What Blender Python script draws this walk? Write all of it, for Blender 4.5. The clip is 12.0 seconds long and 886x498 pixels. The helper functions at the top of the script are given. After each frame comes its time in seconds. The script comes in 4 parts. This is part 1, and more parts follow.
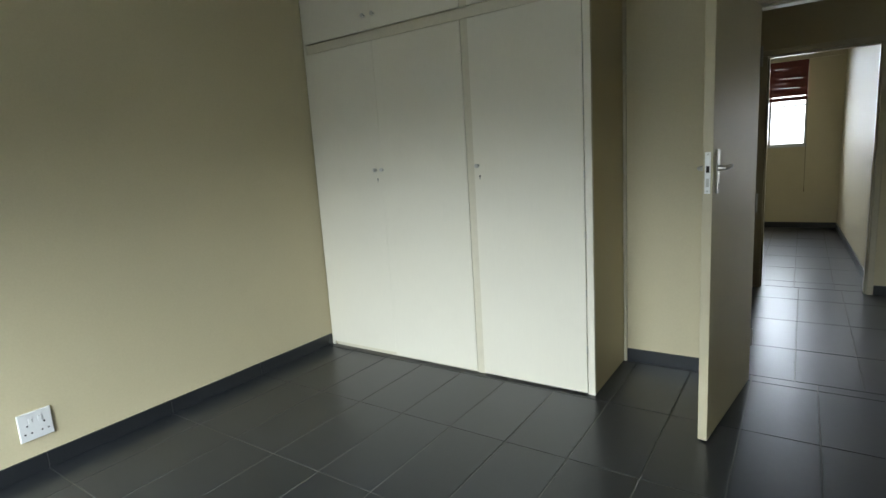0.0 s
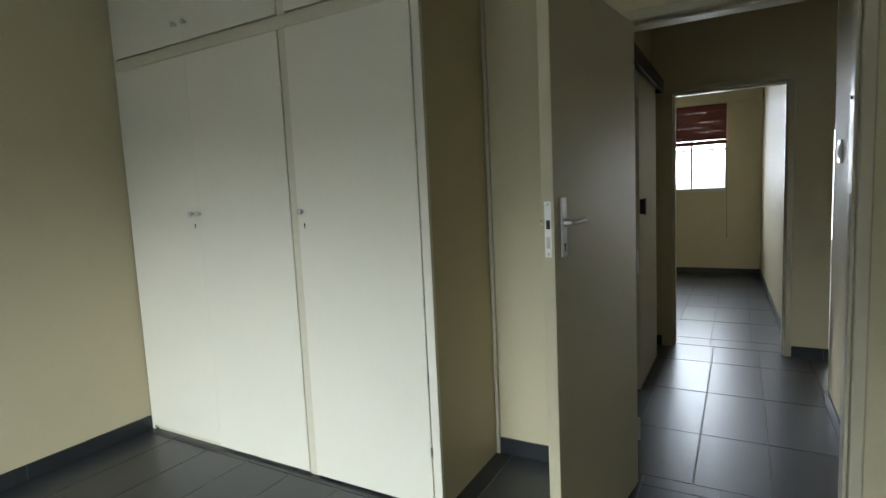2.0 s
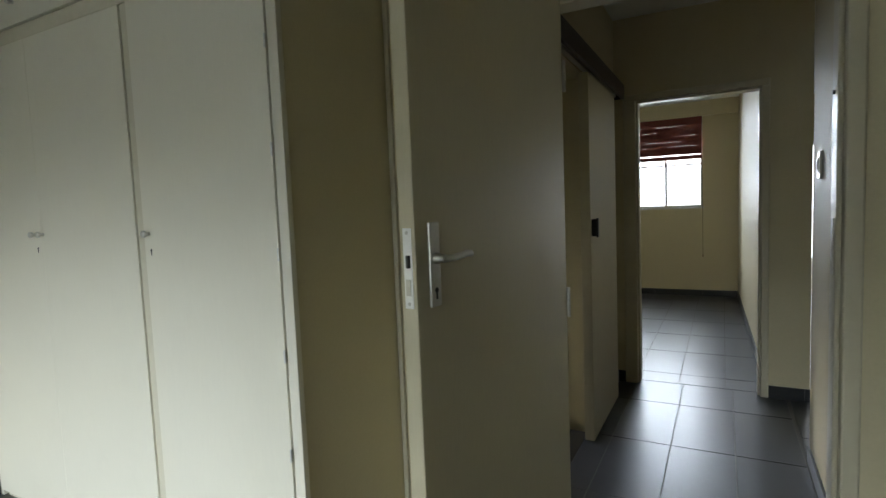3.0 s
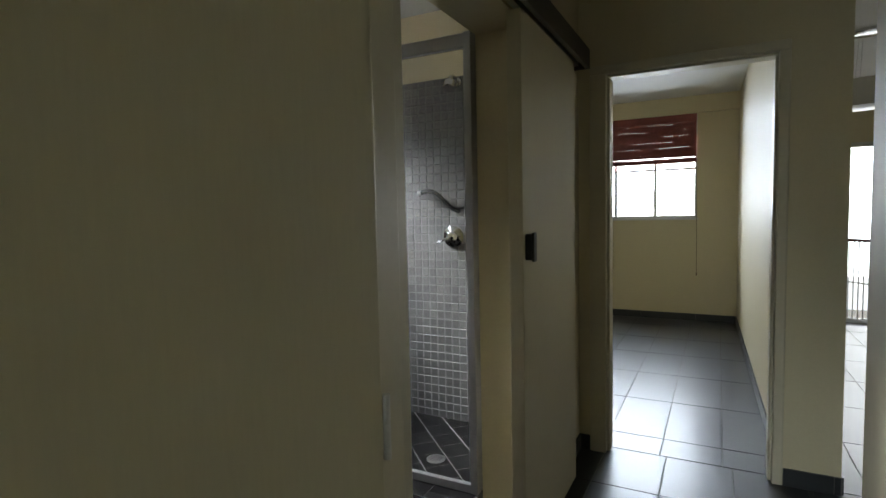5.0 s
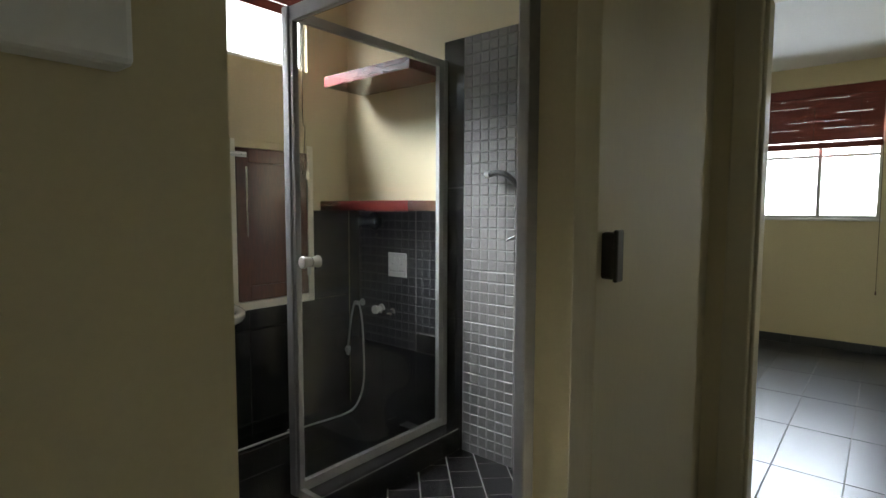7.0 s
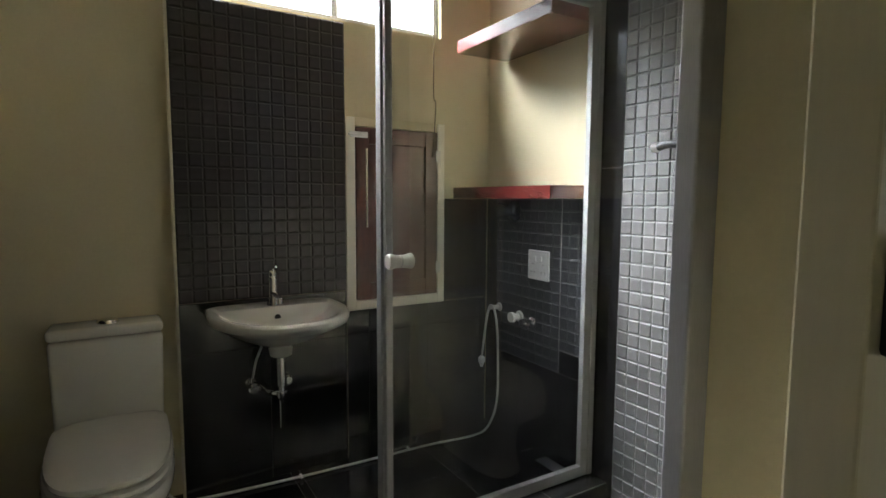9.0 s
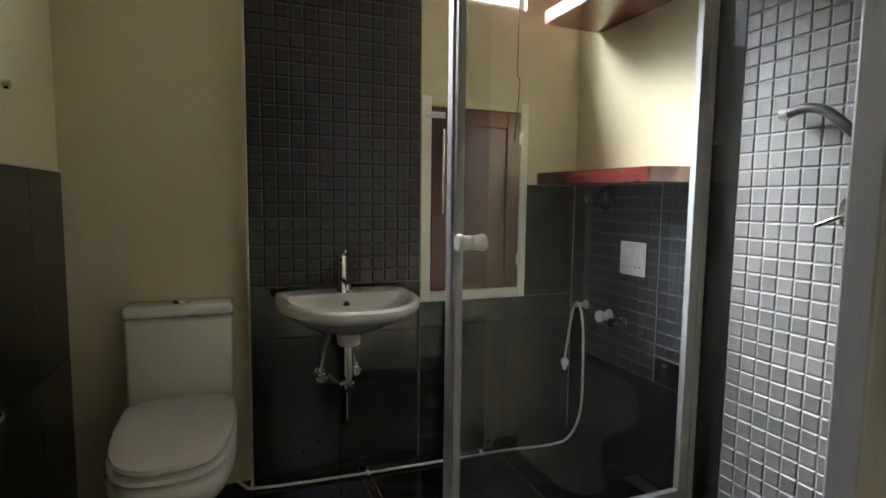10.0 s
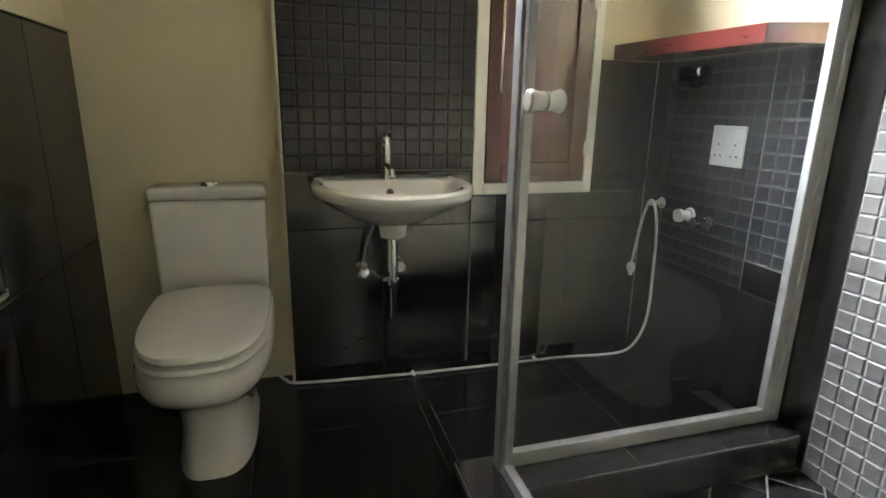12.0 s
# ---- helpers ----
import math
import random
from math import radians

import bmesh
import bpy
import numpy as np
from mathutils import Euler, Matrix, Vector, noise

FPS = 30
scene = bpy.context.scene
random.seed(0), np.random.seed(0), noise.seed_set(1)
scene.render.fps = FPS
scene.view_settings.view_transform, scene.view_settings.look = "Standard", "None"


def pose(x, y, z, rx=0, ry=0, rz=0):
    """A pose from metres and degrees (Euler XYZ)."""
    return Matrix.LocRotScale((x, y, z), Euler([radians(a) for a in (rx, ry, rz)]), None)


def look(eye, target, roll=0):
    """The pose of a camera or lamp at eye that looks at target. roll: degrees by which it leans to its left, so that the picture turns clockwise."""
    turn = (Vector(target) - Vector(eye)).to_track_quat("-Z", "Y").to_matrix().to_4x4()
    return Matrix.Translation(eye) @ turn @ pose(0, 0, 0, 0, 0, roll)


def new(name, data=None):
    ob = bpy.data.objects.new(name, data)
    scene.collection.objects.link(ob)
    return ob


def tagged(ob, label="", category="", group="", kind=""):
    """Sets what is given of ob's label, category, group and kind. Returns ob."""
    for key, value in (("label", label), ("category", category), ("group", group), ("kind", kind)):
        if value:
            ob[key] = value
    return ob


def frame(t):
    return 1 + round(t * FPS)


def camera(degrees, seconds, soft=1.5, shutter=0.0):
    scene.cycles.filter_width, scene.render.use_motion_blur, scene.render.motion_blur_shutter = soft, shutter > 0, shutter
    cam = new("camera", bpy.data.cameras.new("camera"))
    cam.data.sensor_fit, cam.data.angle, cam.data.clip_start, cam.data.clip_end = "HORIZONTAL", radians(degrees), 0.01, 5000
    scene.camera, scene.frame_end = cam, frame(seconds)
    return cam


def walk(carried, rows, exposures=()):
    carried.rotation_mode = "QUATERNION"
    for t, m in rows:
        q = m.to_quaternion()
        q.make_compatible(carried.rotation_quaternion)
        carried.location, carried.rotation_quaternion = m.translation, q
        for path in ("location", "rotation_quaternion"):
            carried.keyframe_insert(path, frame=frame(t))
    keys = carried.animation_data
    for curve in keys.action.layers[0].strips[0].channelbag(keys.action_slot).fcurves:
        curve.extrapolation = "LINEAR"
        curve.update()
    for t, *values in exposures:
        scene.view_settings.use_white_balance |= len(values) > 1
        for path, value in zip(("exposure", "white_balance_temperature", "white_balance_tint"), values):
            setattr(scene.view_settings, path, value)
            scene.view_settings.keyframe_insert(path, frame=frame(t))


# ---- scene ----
cam = camera(79.9, 12.0)
PATH = [
    (0, (0.323, 0.336, 1.342), (-0.792, 1.962, 1.008), -3.6),
    (0.5, (0.352, 0.483, 1.311), (-0.737, 2.135, 1.013), -3.4),
    (1, (0.396, 0.698, 1.321), (-0.658, 2.377, 1.06), -3.2),
    (1.5, (0.447, 0.953, 1.318), (-0.561, 2.665, 1.09), -3.0),
    (2, (0.508, 1.23, 1.34), (-0.47, 2.962, 1.134), -2.7),
    (2.5, (0.552, 1.551, 1.34), (-0.405, 3.299, 1.161), -2.5),
    (3, (0.587, 1.849, 1.343), (-0.349, 3.609, 1.188), -2.3),
    (3.2, (0.619, 1.92, 1.34), (-0.29, 3.696, 1.206), -1.7),
    (5, (0.566, 2.959, 1.328), (-0.356, 4.728, 1.195), -1.2),
    (5.5, (0.532, 3.207, 1.31), (-0.427, 4.957, 1.173), -0.9),
    (6, (0.468, 3.426, 1.313), (-0.552, 5.141, 1.178), -0.7),
    (6.5, (0.424, 3.592, 1.304), (-0.709, 5.234, 1.162), -0.3),
    (7, (0.392, 3.75, 1.295), (-0.889, 5.278, 1.144), 0.2),
    (9, (0.125, 4.277, 1.273), (-1.587, 5.295, 1.09), 0.3),
    (9.5, (0.076, 4.348, 1.256), (-1.733, 5.18, 1.065), 0.6),
    (10, (-0.02, 4.391, 1.201), (-1.874, 5.12, 1.018), 0.7),
    (10.5, (-0.132, 4.427, 1.169), (-2.012, 5.081, 0.965), 0.8),
    (11, (-0.203, 4.448, 1.123), (-2.089, 5.056, 0.854), 1.0),
    (11.5, (-0.241, 4.451, 1.099), (-2.111, 5.022, 0.678), 1.0),
    (12, (-0.261, 4.449, 1.07), (-2.114, 5.001, 0.559), 1.1),
]
EXPOSURE = ((0.0, -1.0), (2.5, -0.97), (3.2, -0.93), (5.0, -0.62), (5.5, -0.63), (6.5, -0.57), (7.2, -0.4), (9.0, -0.1), (9.5, 0.0), (10.5, 0.35), (12.0, 0.95))
walk(cam, [(t, look(eye, target, roll)) for t, eye, target, roll in PATH], EXPOSURE)

# ---- world and light ----
world = bpy.data.worlds.new("world")
scene.world = world
world.use_nodes = True
sky = world.node_tree.nodes.new("ShaderNodeTexSky")
sky.sky_type, sky.sun_disc, sky.sun_elevation, sky.sun_rotation = "NISHITA", False, radians(40), radians(230)
world.node_tree.links.new(sky.outputs["Color"], world.node_tree.nodes["Background"].inputs["Color"])
world.node_tree.nodes["Background"].inputs["Strength"].default_value = 0.1
sun = new("sun", bpy.data.lights.new("sun", "SUN"))
sun.data.energy, sun.data.angle, sun.data.color = 2.5, radians(14), (1.0, 0.97, 0.93)
sun.matrix_world = look((-9, -7.6, 10), (0, 0, 0))


def window_light(name, eye, target, width, height, power, colour, spread=180):
    """Daylight that enters through one window opening."""
    ob = new(name, bpy.data.lights.new(name, "AREA"))
    ob.data.shape, ob.data.size, ob.data.size_y = "RECTANGLE", width, height
    ob.data.energy, ob.data.color, ob.data.spread = power, colour, radians(spread)
    ob.matrix_world = look(eye, target)
    return ob


DAY, WARM_DAY = (0.84, 0.90, 1.0), (0.79, 0.90, 0.97)
window_light("daylight_bedroom", (-0.95, -2.0, 1.6), (-1.12, -1.0, 0.42), 2.3, 0.9, 445, WARM_DAY, 98)
window_light("daylight_far_room", (-0.35, 9.94, 1.83), (-0.32, 6.2, 0.35), 1.36, 1.14, 105, (0.76, 0.86, 1.0), 116)
window_light("daylight_bathroom", (-2.415, 5.08, 2.3), (-1.0, 5.2, 1.3), 1.24, 0.36, 2.2, (0.86, 0.89, 1.0), 140)
window_light("bright_sky_bathroom", (-3.5, 4.3, 3.92), (-1.6, 5.97, 1.4), 2.0, 1.7, 6000, (0.87, 0.91, 1.0))
window_light("daylight_living_room", (3.0, 10.45, 1.05), (2.6, 5.0, 0.5), 2.6, 1.9, 12, DAY, 140)

# ---- materials ----
def material(name, colour, rough=0.5, metal=0.0, grain=30.0, vary=0.06, stain=0.0, bump=0.0, stretch=(1, 1, 1), per_object=0.0, coat=0.0, spec=0.5, dark=None):
    """Principled surface with fine grain, broad uneven tone, optional stains and bump."""
    m = bpy.data.materials.new(name)
    m.use_nodes = True
    nt = m.node_tree
    n, l = nt.nodes, nt.links
    b = n["Principled BSDF"]
    b.inputs["Metallic"].default_value = metal
    b.inputs["Specular IOR Level"].default_value = spec
    b.inputs["Coat Weight"].default_value = coat
    tc = n.new("ShaderNodeTexCoord")
    mp = n.new("ShaderNodeMapping")
    mp.inputs["Scale"].default_value = stretch
    l.new(tc.outputs["Object"], mp.inputs["Vector"])
    fine = n.new("ShaderNodeTexNoise")
    fine.inputs["Scale"].default_value, fine.inputs["Detail"].default_value = grain, 5
    broad = n.new("ShaderNodeTexNoise")
    broad.inputs["Scale"].default_value, broad.inputs["Detail"].default_value = 1.7, 3
    l.new(mp.outputs["Vector"], fine.inputs["Vector"])
    l.new(tc.outputs["Object"], broad.inputs["Vector"])
    add = n.new("ShaderNodeMath")
    add.operation = "ADD"
    l.new(fine.outputs["Fac"], add.inputs[0])
    l.new(broad.outputs["Fac"], add.inputs[1])
    value = add.outputs[0]
    if per_object:
        info = n.new("ShaderNodeObjectInfo")
        k = n.new("ShaderNodeMath")
        k.operation, k.inputs[1].default_value = "MULTIPLY_ADD", per_object
        l.new(info.outputs["Random"], k.inputs[0])
        l.new(value, k.inputs[2])
        value = k.outputs[0]
    ramp = n.new("ShaderNodeMapRange")
    ramp.inputs["From Min"].default_value, ramp.inputs["From Max"].default_value = 0.5, 1.5 + per_object
    l.new(value, ramp.inputs["Value"])
    mix = n.new("ShaderNodeMix")
    mix.data_type = "RGBA"
    low = dark or tuple(max(0, c * (1 - 2 * vary)) for c in colour)
    high = tuple(min(1, c * (1 + 2 * vary)) for c in colour)
    mix.inputs[6].default_value, mix.inputs[7].default_value = (*low, 1), (*high, 1)
    l.new(ramp.outputs["Result"], mix.inputs[0])
    colour_out = mix.outputs[2]
    if stain:
        blot = n.new("ShaderNodeTexNoise")
        blot.inputs["Scale"].default_value, blot.inputs["Detail"].default_value, blot.inputs["Roughness"].default_value = 4.5, 8, 0.7
        l.new(tc.outputs["Object"], blot.inputs["Vector"])
        cut = n.new("ShaderNodeMapRange")
        cut.inputs["From Min"].default_value, cut.inputs["From Max"].default_value, cut.inputs["To Max"].default_value = 0.56, 0.78, stain
        l.new(blot.outputs["Fac"], cut.inputs["Value"])
        over = n.new("ShaderNodeMix")
        over.data_type, over.blend_type = "RGBA", "MULTIPLY"
        over.inputs[7].default_value = (0.55, 0.5, 0.42, 1)
        l.new(cut.outputs["Result"], over.inputs[0])
        l.new(colour_out, over.inputs[6])
        colour_out = over.outputs[2]
    l.new(colour_out, b.inputs["Base Color"])
    rr = n.new("ShaderNodeMapRange")
    rr.inputs["To Min"].default_value, rr.inputs["To Max"].default_value = max(0.02, rough * 0.93), min(1, rough * 1.07)
    l.new(broad.outputs["Fac"], rr.inputs["Value"])
    l.new(rr.outputs["Result"], b.inputs["Roughness"])
    if bump:
        bp = n.new("ShaderNodeBump")
        bp.inputs["Strength"].default_value, bp.inputs["Distance"].default_value = bump, 0.004
        l.new(fine.outputs["Fac"], bp.inputs["Height"])
        l.new(bp.outputs["Normal"], b.inputs["Normal"])
    return m


def glass_material(name, tint=(0.97, 0.99, 0.98)):
    m = bpy.data.materials.new(name)
    m.use_nodes = True
    b = m.node_tree.nodes["Principled BSDF"]
    b.inputs["Base Color"].default_value = (*tint, 1)
    b.inputs["Roughness"].default_value, b.inputs["Transmission Weight"].default_value, b.inputs["IOR"].default_value = 0.0, 1.0, 1.45
    return m


def glow_material(name, colour, strength):
    m = bpy.data.materials.new(name)
    m.use_nodes = True
    b = m.node_tree.nodes["Principled BSDF"]
    b.inputs["Base Color"].default_value = (*colour, 1)
    b.inputs["Emission Color"].default_value, b.inputs["Emission Strength"].default_value = (*colour, 1), strength
    return m


PAINT = material("cream_wall_paint", (0.565, 0.497, 0.325), 0.58, grain=90, vary=0.025, stain=0.05, bump=0.12)
CEIL = material("white_ceiling_paint", (0.66, 0.65, 0.62), 0.8, grain=60, vary=0.03, bump=0.1)
WHITEWOOD = material("white_gloss_enamel", (0.74, 0.698, 0.585), 0.4, grain=24, vary=0.012, stain=0.06, bump=0.015, stretch=(6, 6, 0.6))
AGEDWOOD = material("aged_cream_enamel", (0.62, 0.57, 0.44), 0.45, grain=24, vary=0.04, stain=0.12, bump=0.03)
FRAMEPAINT = material("cream_frame_enamel", (0.54, 0.49, 0.36), 0.36, grain=40, vary=0.03, stain=0.1, bump=0.05)
LEAFPAINT = material("cream_door_enamel", (0.52, 0.465, 0.32), 0.42, grain=30, vary=0.03, stain=0.06, bump=0.05, stretch=(5, 5, 0.5))
FLOORTILE = material("charcoal_porcelain_tile", (0.020, 0.022, 0.025), 0.31, grain=70, vary=0.14, bump=0.0, per_object=0.5, spec=0.62)
GROUT = material("grey_grout", (0.15, 0.145, 0.135), 0.9, grain=140, vary=0.15, bump=0.2)
BATHTILE = material("black_glazed_tile", (0.012, 0.0114, 0.0112), 0.15, grain=40, vary=0.2, bump=0.0, per_object=0.3)
MOSAIC = material("black_glazed_mosaic", (0.028, 0.023, 0.022), 0.3, grain=80, vary=0.25, bump=0.08, per_object=0.6, spec=0.36)
BLACKMOSAIC = material("black_laundry_mosaic", (0.024, 0.024, 0.027), 0.28, grain=80, vary=0.2, bump=0.08, per_object=0.6, spec=0.38)
SHOWERMOSAIC = material("grey_glazed_mosaic", (0.105, 0.102, 0.097), 0.3, grain=80, vary=0.2, bump=0.08, per_object=0.6)
MOSAICGROUT = material("dark_mosaic_grout", (0.052, 0.047, 0.044), 0.85, grain=150, vary=0.2, bump=0.2)
BLACKGROUT2 = material("charcoal_grout", (0.065, 0.065, 0.065), 0.85, grain=150, vary=0.2)
FLOORJOINT = material("charcoal_floor_grout", (0.06, 0.058, 0.056), 0.85, grain=150, vary=0.2)
BLACKGROUT = material("black_tile_grout", (0.035, 0.033, 0.031), 0.85, grain=150, vary=0.2)
FLOORGROUT = material("pale_floor_grout", (0.21, 0.20, 0.19), 0.85, grain=150, vary=0.2)
PALEGROUT = material("pale_shower_grout", (0.17, 0.166, 0.16), 0.85, grain=150, vary=0.2, bump=0.2)
MAHOGANY = material("red_mahogany_varnish", (0.08, 0.011, 0.009), 0.26, grain=14, vary=0.2, bump=0.08, stretch=(1.2, 9, 9), coat=0.6)
DARKWOOD = material("dark_brown_varnished_wood", (0.065, 0.019, 0.012), 0.3, grain=12, vary=0.3, bump=0.1, stretch=(9, 9, 1.2), coat=0.2)
PELMETWOOD = material("dark_stained_wood", (0.035, 0.018, 0.014), 0.4, grain=12, vary=0.3, bump=0.1, stretch=(9, 1.2, 9))
BAMBOO = material("red_brown_bamboo", (0.17, 0.028, 0.017), 0.5, grain=18, vary=0.2, bump=0.1, stretch=(1, 8, 8), per_object=0.25)
CERAMIC = material("white_vitreous_china", (0.70, 0.675, 0.60), 0.1, grain=8, vary=0.012, coat=0.4)
SEATPLASTIC = material("white_seat_plastic", (0.69, 0.66, 0.585), 0.2, grain=20, vary=0.015)
PLASTIC = material("white_plastic", (0.74, 0.74, 0.73), 0.35, grain=60, vary=0.02)
KNOBPLASTIC = material("aged_white_plastic", (0.44, 0.41, 0.35), 0.35, grain=60, vary=0.03)
HOSEPLASTIC = material("grey_white_cable_sheath", (0.55, 0.54, 0.51), 0.5, grain=50, vary=0.06)
CHROME = material("chrome", (0.76, 0.76, 0.76), 0.13, 1.0, grain=60, vary=0.04)
BRIGHTSTEEL = material("bright_zinc_steel", (0.86, 0.86, 0.85), 0.42, 0.7, grain=80, vary=0.05)
NICKEL = material("brushed_nickel", (0.60, 0.59, 0.56), 0.3, 1.0, grain=90, vary=0.08)
ALU = material("satin_aluminium", (0.31, 0.305, 0.30), 0.42, 0.5, grain=70, vary=0.06, stretch=(8, 8, 0.6))
BLACKPLASTIC = material("black_plastic", (0.015, 0.014, 0.014), 0.35, grain=60, vary=0.1)
STEELFRAME = material("white_window_steel", (0.55, 0.55, 0.53), 0.45, grain=60, vary=0.05, stain=0.15)
GLASS = glass_material("clear_glass")
SHOWERGLASS = glass_material("thin_shower_glass", (0.95, 0.97, 0.96))
SHOWERGLASS.node_tree.nodes["Principled BSDF"].inputs["IOR"].default_value = 1.27
CORD = material("brown_blind_cord", (0.13, 0.105, 0.075), 0.8, grain=200, vary=0.3)
DARKCHROME = material("dark_chrome", (0.09, 0.11, 0.16), 0.15, 1.0, grain=60, vary=0.1)
RENDER = material("outside_paving", (0.22, 0.2, 0.17), 0.9, grain=40, vary=0.08, bump=0.2)
BACKDROP = glow_material("bright_overcast_sky", (0.96, 0.98, 1.0), 6.0)
BACKDROP_WEST = glow_material("pale_overcast_sky", (0.96, 0.98, 1.0), 2.0)

# ---- mesh helpers ----
def box(bm, x0, x1, y0, y1, z0, z1):
    v = [bm.verts.new(p) for p in ((x0, y0, z0), (x1, y0, z0), (x1, y1, z0), (x0, y1, z0), (x0, y0, z1), (x1, y0, z1), (x1, y1, z1), (x0, y1, z1))]
    for f in ((3, 2, 1, 0), (4, 5, 6, 7), (0, 1, 5, 4), (1, 2, 6, 5), (2, 3, 7, 6), (3, 0, 4, 7)):
        bm.faces.new([v[i] for i in f])
    return bm


def boxes(*list_of):
    bm = bmesh.new()
    for b in list_of:
        box(bm, *b)
    return bm


def soft_box(x0, x1, y0, y1, z0, z1, r=0.004, seg=2):
    bm = boxes((x0, x1, y0, y1, z0, z1))
    bmesh.ops.bevel(bm, geom=list(bm.edges), offset=r, segments=seg, affect="EDGES", profile=0.5)
    return bm


def merge(*bms):
    """Several shells of one part in one mesh."""
    out = bmesh.new()
    for b in bms:
        data = bpy.data.meshes.new("tmp")
        b.to_mesh(data)
        b.free()
        out.from_mesh(data)
        bpy.data.meshes.remove(data)
    return out


def ring_loft(rings, cap_start=True, cap_end=True):
    bm = bmesh.new()
    vs = [[bm.verts.new(p) for p in r] for r in rings]
    n = len(rings[0])
    for a, b in zip(vs, vs[1:]):
        for i in range(n):
            bm.faces.new((a[i], a[(i + 1) % n], b[(i + 1) % n], b[i]))
    if cap_start:
        bm.faces.new(list(reversed(vs[0])))
    if cap_end:
        bm.faces.new(vs[-1])
    bmesh.ops.recalc_face_normals(bm, faces=list(bm.faces))
    return bm


def frame_axes(d):
    d = d.normalized()
    side = d.cross(Vector((0, 0, 1)))
    if side.length < 1e-3:
        side = Vector((1, 0, 0))
    side.normalize()
    return side, side.cross(d)


def rod(p0, p1, r0, r1=None, seg=16):
    p0, p1 = Vector(p0), Vector(p1)
    a, b = frame_axes(p1 - p0)
    r1 = r0 if r1 is None else r1
    rings = [[p + (a * math.cos(t) + b * math.sin(t)) * r for t in (2 * math.pi * i / seg for i in range(seg))] for p, r in ((p0, r0), (p1, r1))]
    return ring_loft(rings)


def turned(p0, way, profile, seg=20):
    """A solid of revolution from p0 along way; profile of (distance, radius)."""
    p0, way = Vector(p0), Vector(way).normalized()
    a, b = frame_axes(way)
    return ring_loft([[p0 + way * d + (a * math.cos(t) + b * math.sin(t)) * max(r, 1e-4) for t in (2 * math.pi * i / seg for i in range(seg))] for d, r in profile])


def smooth_path(points, steps=6):
    """Catmull-Rom points through the given ones."""
    p = [Vector(q) for q in points]
    p = [p[0] * 2 - p[1]] + p + [p[-1] * 2 - p[-2]]
    out = []
    for i in range(1, len(p) - 2):
        for k in range(steps):
            t = k / steps
            out.append(0.5 * (2 * p[i] + (p[i + 1] - p[i - 1]) * t + (2 * p[i - 1] - 5 * p[i] + 4 * p[i + 1] - p[i + 2]) * t * t + (3 * p[i] - p[i - 1] - 3 * p[i + 1] + p[i + 2]) * t ** 3))
    out.append(p[-2])
    return out


def tube(points, r, seg=10, steps=6):
    path = smooth_path(points, steps)
    rings = []
    for i, q in enumerate(path):
        d = path[min(i + 1, len(path) - 1)] - path[max(i - 1, 0)]
        a, b = frame_axes(d)
        rings.append([q + (a * math.cos(t) + b * math.sin(t)) * r for t in (2 * math.pi * k / seg for k in range(seg))])
    return ring_loft(rings)


def mesh_of(name, bm, mat, smooth=False):
    data = bpy.data.meshes.new(name)
    bm.to_mesh(data)
    bm.free()
    data.materials.append(mat)
    if smooth:
        data.shade_smooth()
        data.set_sharp_from_angle(angle=radians(38))
    return data


def part(name, bm, mat, parent=None, label="", smooth=False):
    ob = new(name, mesh_of(name, bm, mat, smooth))
    if parent is not None:
        ob.parent = parent
    return tagged(ob, label)


def structure(name, bm, mat, label, category):
    return tagged(part(name, bm, mat), label, category, kind="structure")


def thing(name, at, label, category, group=""):
    """An Empty at the base of a thing; its parts are given in world metres."""
    ob = new(name)
    ob.empty_display_size = 0.05
    ob.location = at
    return tagged(ob, label, category, group)


def fit_to(ob, owner):
    """Hangs a mesh made in world metres under an Empty that stands elsewhere."""
    ob.parent = owner
    ob.matrix_parent_inverse = Matrix.Translation(owner.location).inverted()
    return ob


def piece_of(owner, name, bm, mat, label="", smooth=False):
    return fit_to(part(name, bm, mat, None, label, smooth), owner)


H = 2.62

